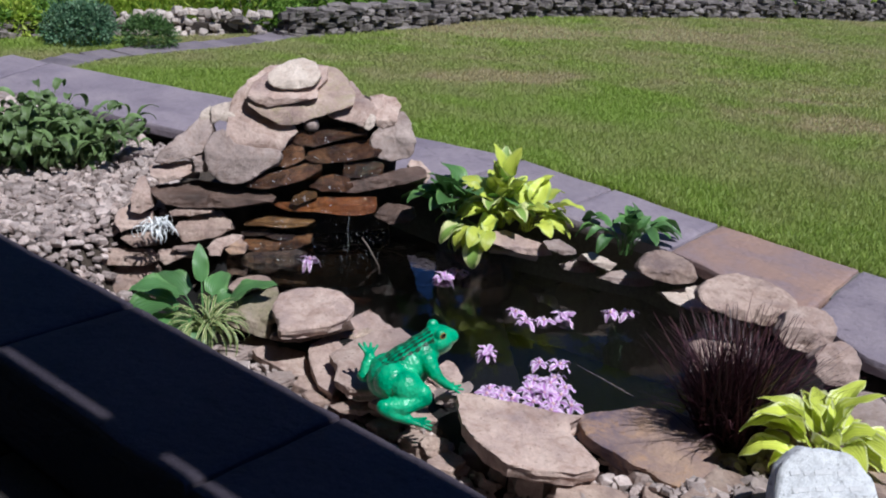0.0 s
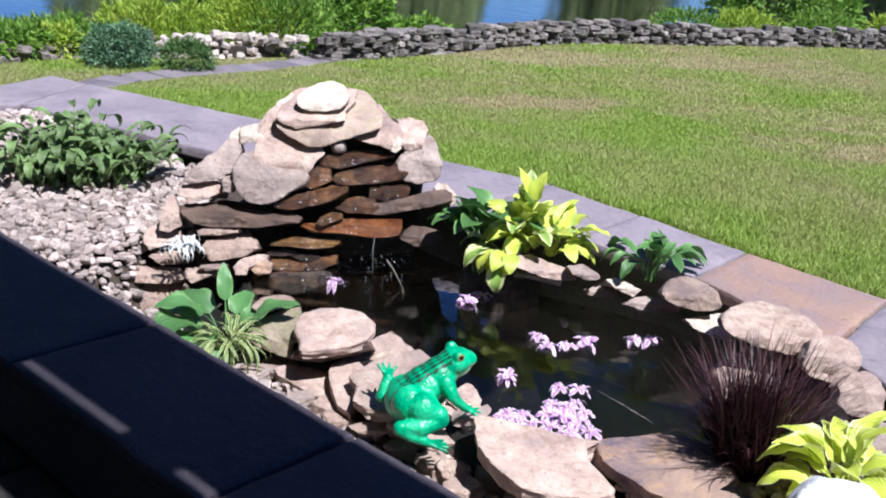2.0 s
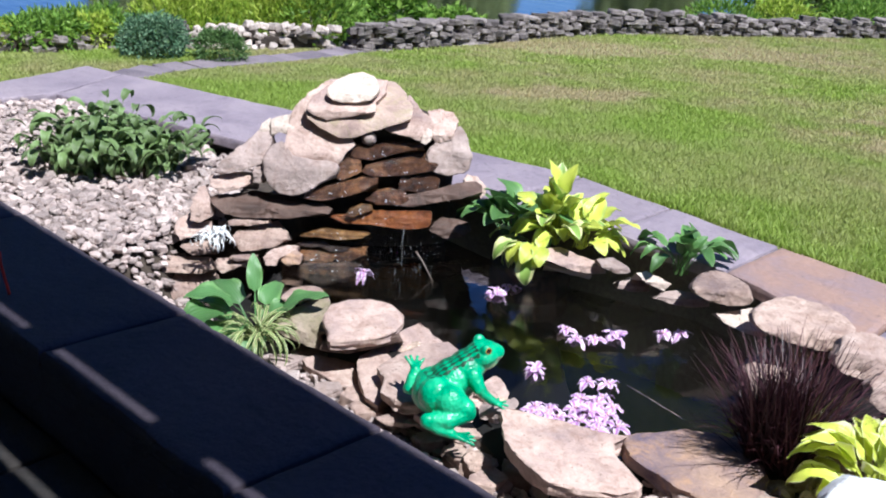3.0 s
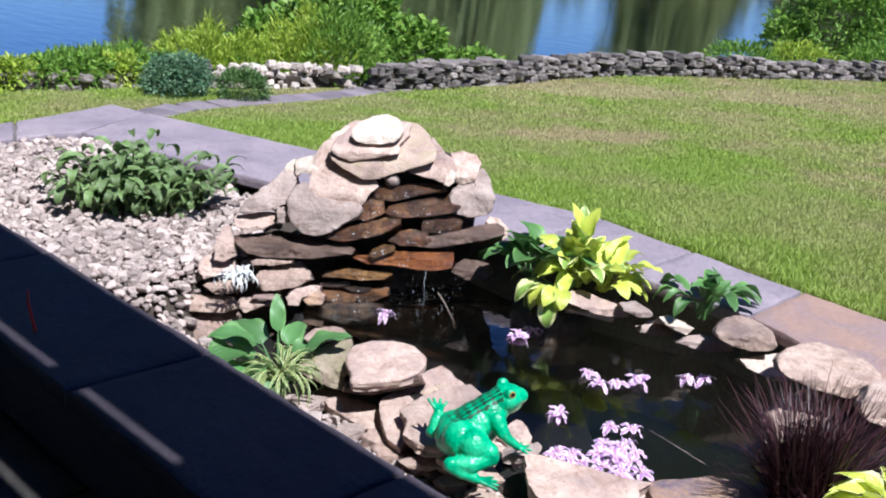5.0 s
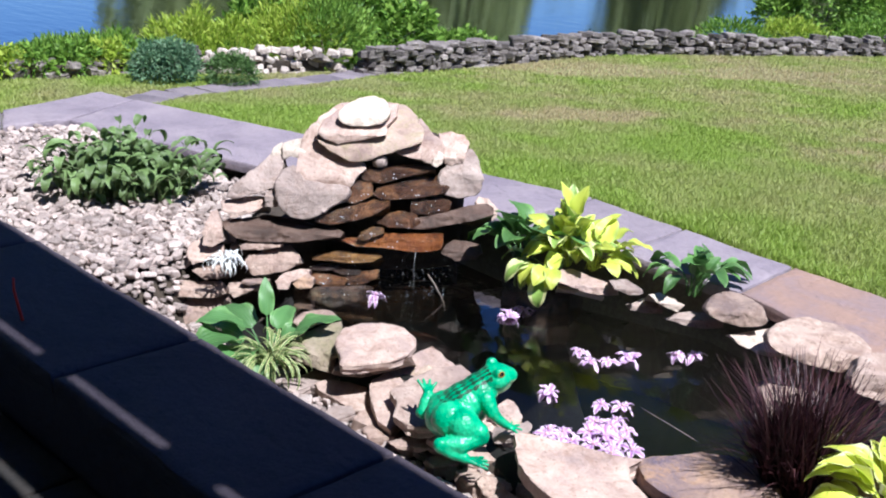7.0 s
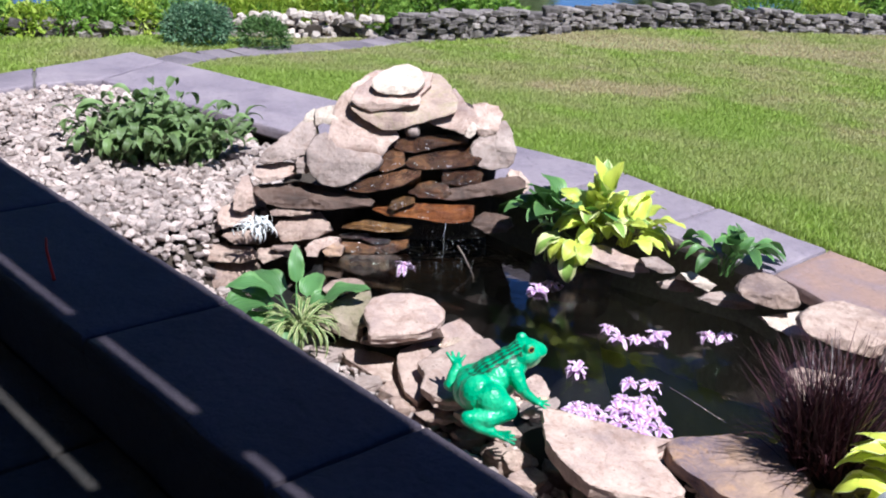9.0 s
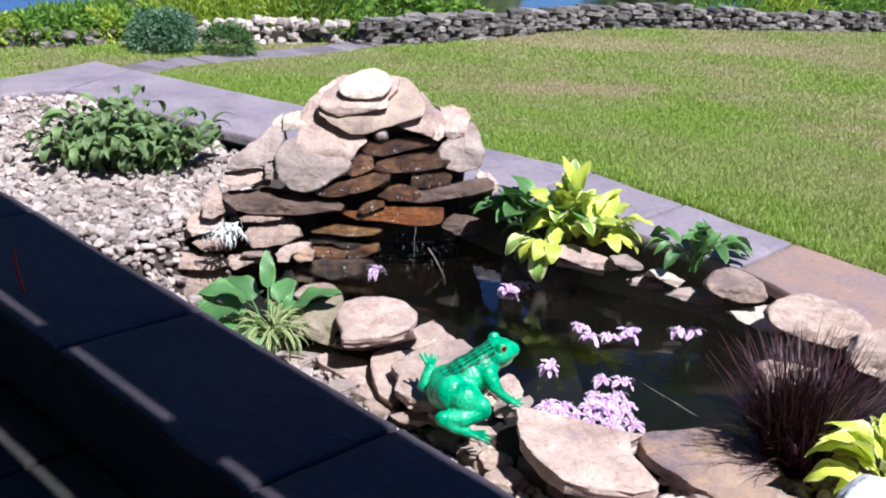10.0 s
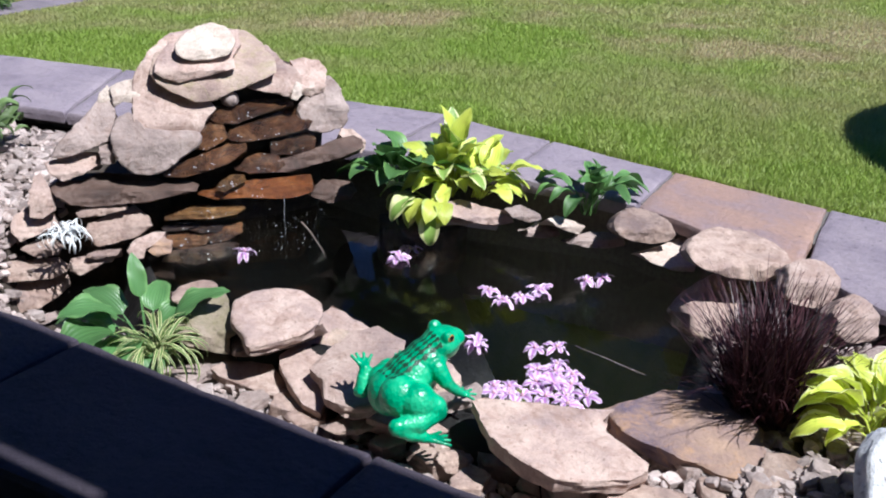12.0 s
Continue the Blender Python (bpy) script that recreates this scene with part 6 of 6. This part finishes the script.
# ---- carved white stone ----
M_WHITE = stone_mat("white_cast_stone", ((0.52, 0.53, 0.54), (0.66, 0.67, 0.68), (0.76, 0.77, 0.77)), (0.3, 0.3, 0.31), 0.75, grain=60, per_object=0.0, scale=14, stain_amount=0.4)
carved = thing("carved_stone", "white cast stone plaque with worn carved lettering", "stone plaque", (-0.742, 1.3, 0.162), (50, 0, YAW + 4))
plaque = piece("plaque", rock_mesh(700, 0.238, 0.225, 0.06, 9, 0.2, 0.06, 0.7, mat=M_WHITE), carved, pose(0, 0, 0))
M_CARVE = plain_mat("grey_carving", (0.5, 0.5, 0.51), (0.68, 0.68, 0.68), 0.8, 60, 0.2)
rng = random.Random(44)
for y in (0.055, 0.022, -0.012, -0.046):
    bm = bmesh.new()
    x = -0.075
    while x < 0.06:
        w = rng.uniform(0.012, 0.04)
        bmesh.ops.create_cube(bm, size=1, matrix=pose(x + w / 2, y + rng.uniform(-0.002, 0.002), 0.0595, 0, 0, 4 + rng.uniform(-3, 3)) @ Matrix.Diagonal((w, rng.uniform(0.008, 0.013), 0.004, 1)))
        x += w + rng.uniform(0.006, 0.014)
    part("carved_line", bm, M_CARVE, plaque, "worn grey carved bars")

# ---- falling water ----
m, nt, sh, vec = start_mat("falling_water", 0.05, True)
sh.inputs["Transmission Weight"].default_value, sh.inputs["IOR"].default_value = 0.75, 1.33
sh.inputs["Base Color"].default_value = (0.9, 0.93, 0.95, 1)
M_SPLASH = m
rng = random.Random(41)
# plain white for beads that stand in for sun glints
M_GLINT = plain_mat("white_glint", (0.85, 0.87, 0.88), (0.95, 0.95, 0.95), 0.15, 60, 0.1)
stream = thing("falling_water", "thin splashing trickle falling from the orange ledge stone", "water", kind="stuff")
bm = bmesh.new()
for k in range(70):
    r, z = rng.gauss(0.16, 0.06), 0.13 * rng.random() ** 1.8
    p = at(r, -0.19 + rng.gauss(0, 0.04), z)
    s = rng.uniform(0.0007, 0.0017)
    bmesh.ops.create_icosphere(bm, subdivisions=1, radius=1, matrix=pose(*p) @ Matrix.Diagonal((s, s, s * rng.uniform(1, 2.5), 1)))
part("drops", bm, M_SPLASH, stream)
# white beads on the wet stones where the water film would sparkle
bm = bmesh.new()
for ob in fall.children:
    if ob.data.materials[0] in (M_WET, M_ORANGE, M_OCHRE, M_WETDARK):
        ok = [v for v in ob.data.vertices if v.normal.z > 0.1 and v.normal.dot(AW) < -0.1]
        ok.sort(key=lambda v: v.co.z + rng.gauss(0, 0.012))
        ok = ok[:max(6, len(ok) // 4)]
        for v in rng.sample(ok, min(len(ok), 9 if ob.data.materials[0] != M_WETDARK else 2)):
            s = rng.uniform(0.0006, 0.002)
            bmesh.ops.create_icosphere(bm, subdivisions=1, radius=1, matrix=ob.matrix_basis @ Matrix.Translation(v.co) @ pose(0, 0, 0, 0, 0, YAW) @ Matrix.Diagonal((s * rng.uniform(1, 2.2), s, s * 0.7, 1)))
for face in bm.faces:
    face.smooth = True
part("froth", bm, M_GLINT, stream, "white beads painted as sun glints on the wet stones")
for dr in (0.15,):
    pts = [at(dr + 0.002 * math.sin(9 * f), -0.16 - 0.02 * f, 0.155 * (1 - f * f)) for f in (0, 0.25, 0.5, 0.75, 1.0)]
    v, f = tube(pts, (0.001, 0.0009, 0.0008, 0.0007, 0.0005), 6)
    piece("trickle", mesh_of("trickle", v, f, (M_SPLASH,), True), stream)
v, f = tube([at(0.2, -0.2, 0.09), at(0.225, -0.21, 0.06), at(0.27, -0.24, -0.01)], (0.0026, 0.0022, 0.0018), 6)
thing("twig", "thin grey twig sticking out of the water", "twig", data=mesh_of("twig", v, f, (M_GREY,), True))
v, f = tube([(-1.6, 1.72, 0.004), (-1.5, 1.7, 0.006), (-1.38, 1.67, 0.01)], (0.0008, 0.0008, 0.0008), 5)
thing("thread", "thin pale line lying on the water", "line", data=mesh_of("thread", v, f, (M_PEBBLE,), True))

# red string, built as a short bent tube
M_RED = plain_mat("red_plastic", (0.5, 0.02, 0.02), (0.62, 0.04, 0.03), 0.4, 30, 0.1)
v, f = tube([(-2.83, 0.46, 0.187), (-2.825, 0.45, 0.23), (-2.835, 0.445, 0.28), (-2.82, 0.44, 0.32)], (0.005, 0.0045, 0.004, 0.003), 8)
thing("garden_stake", "thin curved red string on the shaded ledge", "stake", data=mesh_of("garden_stake", v, f, (M_RED,), True))

# ---- shrubs along the wall, bank plants, far trees ----
M_SHRUBGREY = foliage_mat("grey_green_leaves", ((0.05, 0.12, 0.06), (0.1, 0.2, 0.11), (0.19, 0.3, 0.17)), 0.15)
M_SHRUBGREEN = foliage_mat("mid_green_leaves", ((0.05, 0.11, 0.03), (0.09, 0.17, 0.05), (0.14, 0.24, 0.07)), 0.2)
M_BANK = foliage_mat("bright_bank_leaves", ((0.2, 0.3, 0.03), (0.33, 0.46, 0.05), (0.48, 0.56, 0.1)), 0.35)
M_BUSH = foliage_mat("leafy_bush_leaves", ((0.08, 0.17, 0.025), (0.16, 0.3, 0.04), (0.28, 0.43, 0.08)), 0.3)
M_TREE = foliage_mat("far_tree_leaves", ((0.15, 0.19, 0.08), (0.22, 0.26, 0.115), (0.28, 0.33, 0.15)), 0.35)
M_BARK = plain_mat("grey_brown_bark", (0.07, 0.055, 0.045), (0.14, 0.115, 0.095), 0.9, 20, 0.6)


def shrub(name, label, loc, blobs, n, size, mat, seed, slim=0.5, stems=6, hang=0.0):
    ob = thing(name, label, "shrub", loc)
    tagged(piece("foliage", leaf_cloud(seed, blobs, n, size, mat, "foliage", slim, hang), ob), kind="stuff")
    rng = random.Random(seed)
    top = max(b[0][2] for b in blobs)
    for k in range(stems):
        c = rng.choice(blobs)[0]
        pts = [(c[0] * 0.3 + rng.uniform(-0.03, 0.03), c[1] * 0.3, -0.05), (c[0] * 0.6, c[1] * 0.6, top * 0.4), (c[0], c[1], top * 0.9)]
        v, f = tube(pts, (0.012, 0.009, 0.004), 5)
        piece("stem", mesh_of("stem", v, f, (M_BARK,), True), ob)
    return ob


shrub("shrub", "rounded blue-grey shrub on the lawn before the wall", (-6.36, 3.02, 0.02), (((0, 0, 0.1), (0.23, 0.22, 0.17)), ((0.05, 0.06, 0.13), (0.17, 0.17, 0.14))), 5200, 0.03, M_SHRUBGREY, 1, 0.35)
shrub("shrub", "low feathery green shrub beside the blue-grey one", (-6.1, 3.38, 0.02), (((0, 0, 0.06), (0.19, 0.17, 0.14)),), 2600, 0.03, M_SHRUBGREEN, 2, 0.3)
rng = random.Random(50)
for k in range(13):
    f = k / 12
    x, y = -8.6 + 1.7 * f + rng.uniform(-0.15, 0.15), 2.0 + 3.0 * f + rng.uniform(-0.25, 0.25)
    hgt = (0.02 if k < 4 else 0.07) + 0.18 * f * f + rng.uniform(-0.01, 0.04)
    hgt *= rng.uniform(0.7, 1.3)
    shrub("bank_plant", "tangle of bright yellow-green bank plants behind the wall", (x, y, -0.26 if k < 4 else -0.15 if k < 7 else -0.1), (((0, 0, hgt * 0.7), (0.38, 0.38, hgt)), ((rng.uniform(-0.3, 0.3), 0.1, hgt), (0.12, 0.12, hgt * 1.3)), ((rng.uniform(-0.3, 0.3), -0.1, hgt), (0.1, 0.1, hgt))), 2300, 0.075, M_BANK if k > 5 and k % 3 else M_BUSH, 60 + k, 0.16, 4, -1.1)
for k, (x, y) in enumerate(((-7.75, 1.75), (-7.45, 1.85), (-7.2, 2.0), (-7.05, 2.2), (-7.0, 2.45), (-6.98, 2.7), (-6.95, 2.95), (-6.82, 3.15), (-6.72, 3.3))):
    shrub("trailing_plant", "low green plants spilling over the old wall", (x, y, -0.02), (((0, 0, 0.12), (0.19, 0.19, 0.1)), ((0.1, -0.04, 0.08), (0.1, 0.12, 0.07))), 900, 0.055, M_BUSH if k % 3 else M_BANK, 110 + k, 0.4, 3, 0.2)
shrub("bush", "large leafy green bush on the bank behind the wall", (-7.45, 5.3, -0.3), (((0, 0, 0.45), (0.6, 0.55, 0.5)), ((0.45, 0.4, 0.3), (0.42, 0.4, 0.38)), ((-0.4, -0.35, 0.25), (0.45, 0.4, 0.4)), ((0.1, 0.1, 0.75), (0.4, 0.4, 0.35))), 9000, 0.075, M_BUSH, 80, 0.6)
shrub("bush", "small green bush hanging over the wall", (-6.75, 6.3, -0.25), (((0, 0, 0.15), (0.4, 0.35, 0.22)),), 1800, 0.06, M_BUSH, 81, 0.5)
shrub("bush", "tall green willow bush on the bank", (-6.05, 12.15, -0.4), (((0, 0, 0.6), (0.7, 0.65, 0.75)), ((0.45, 0.3, 0.35), (0.5, 0.45, 0.5)), ((-0.45, -0.4, 0.3), (0.35, 0.35, 0.5)), ((0.2, 0.1, 1.1), (0.5, 0.5, 0.5))), 9000, 0.09, M_BUSH, 82, 0.35, hang=0.3)
for k, (x, y) in enumerate(((-5.9, 9.6), (-5.6, 10.4), (-5.2, 11.5), (-4.6, 12.3), (-4.2, 13.2))):
    shrub("bank_plant", "low weeds growing behind the wall", (x, y, -0.2), (((0, 0, 0.15), (0.4, 0.35, 0.22)),), 1000, 0.07, M_BANK if k % 2 else M_BUSH, 90 + k, 0.3, 3, -0.6)


def far_tree(seed, tall):
    rng = random.Random(seed)
    ob = thing("tree", "tall leafy tree on the far shore of the lake", "tree", group="trees across the lake")
    v, f = tube([(0, 0, -1), (0.1, 0, tall * 0.35), (0, 0.1, tall * 0.85)], (0.3, 0.22, 0.06), 8)
    piece("trunk", mesh_of("trunk", v, f, (M_BARK,), True), ob)
    blobs = []
    for k in range(9):
        f = k / 8
        r = tall * (0.07 + 0.1 * math.sin(math.pi * (0.25 + 0.7 * f)))
        an = rng.uniform(0, 6.28)
        blobs.append(((math.cos(an) * r * 0.5, math.sin(an) * r * 0.5, tall * (0.05 + 0.86 * f)), (r, r, r * 0.8)))
    tagged(piece("crown", leaf_cloud(seed, blobs, 4200, tall * 0.06, M_TREE, "crown", 0.7), ob), kind="stuff")
    return ob


rng = random.Random(70)
kinds = [far_tree(900 + k, 10) for k in range(3)]
spots = []
for k in range(96):
    az = -16 + k * 1.15 + rng.uniform(-0.3, 0.3)
    dist = 82 + rng.uniform(-4, 8)
    tall = rng.uniform(2.3, 3.5)
    if any(abs(az - g) < half for g, half in ((38.8, 3.3), (29.8, 2.0), (33.8, 0.9), (63.0, 2.2), (68.2, 2.6))):
        tall = rng.uniform(0.3, 0.5)
    a = radians(90 + az)
    spots.append((math.cos(a) * dist, math.sin(a) * dist, tall))
for k, (x, y, tall) in enumerate(spots):
    m4 = pose(x, y, -0.8, 0, 0, rng.uniform(0, 360))
    ob = kinds[k] if k < 3 else copy_thing(kinds[k % 3], m4)
    ob.matrix_basis = m4 @ Matrix.Diagonal((min(1.5, tall), min(1.5, tall), tall, 1))

# ---- unseen garden umbrella beyond the walkway, added to shade the lawn ----
M_CANVAS = plain_mat("green_canvas", (0.03, 0.09, 0.05), (0.05, 0.13, 0.07), 0.8, 20, 0.2)
# set up-sun of the round shadow it has to cast
ux, uy = -0.55 + (2.1 * SUN.x / SUN.z), 3.8 + (2.1 * SUN.y / SUN.z)
umb = thing("garden_umbrella", "unseen open garden umbrella, added to cast a round lawn shadow", "umbrella", (ux, uy, 0.1))
cv = [(0, 0, 2.42)] + [(0.8 * math.cos(2 * math.pi * k / 24), 0.8 * math.sin(2 * math.pi * k / 24), 2.1) for k in range(24)]
cv += [(0, 0, 2.4)] + [(0.79 * math.cos(2 * math.pi * k / 24), 0.79 * math.sin(2 * math.pi * k / 24), 2.08) for k in range(24)]
cf = [(0, k + 1, (k + 1) % 24 + 1) for k in range(24)] + [(25, (k + 1) % 24 + 26, k + 26) for k in range(24)] + [(k + 1, k + 26, (k + 1) % 24 + 26, (k + 1) % 24 + 1) for k in range(24)]
piece("canopy", mesh_of("canopy", cv, cf, (M_CANVAS,)), umb)
v, f = tube([(0, 0, 0), (0, 0, 1.2), (0, 0, 2.45)], (0.022, 0.022, 0.018), 10)
piece("pole", mesh_of("pole", v, f, (M_BARK,), True), umb)
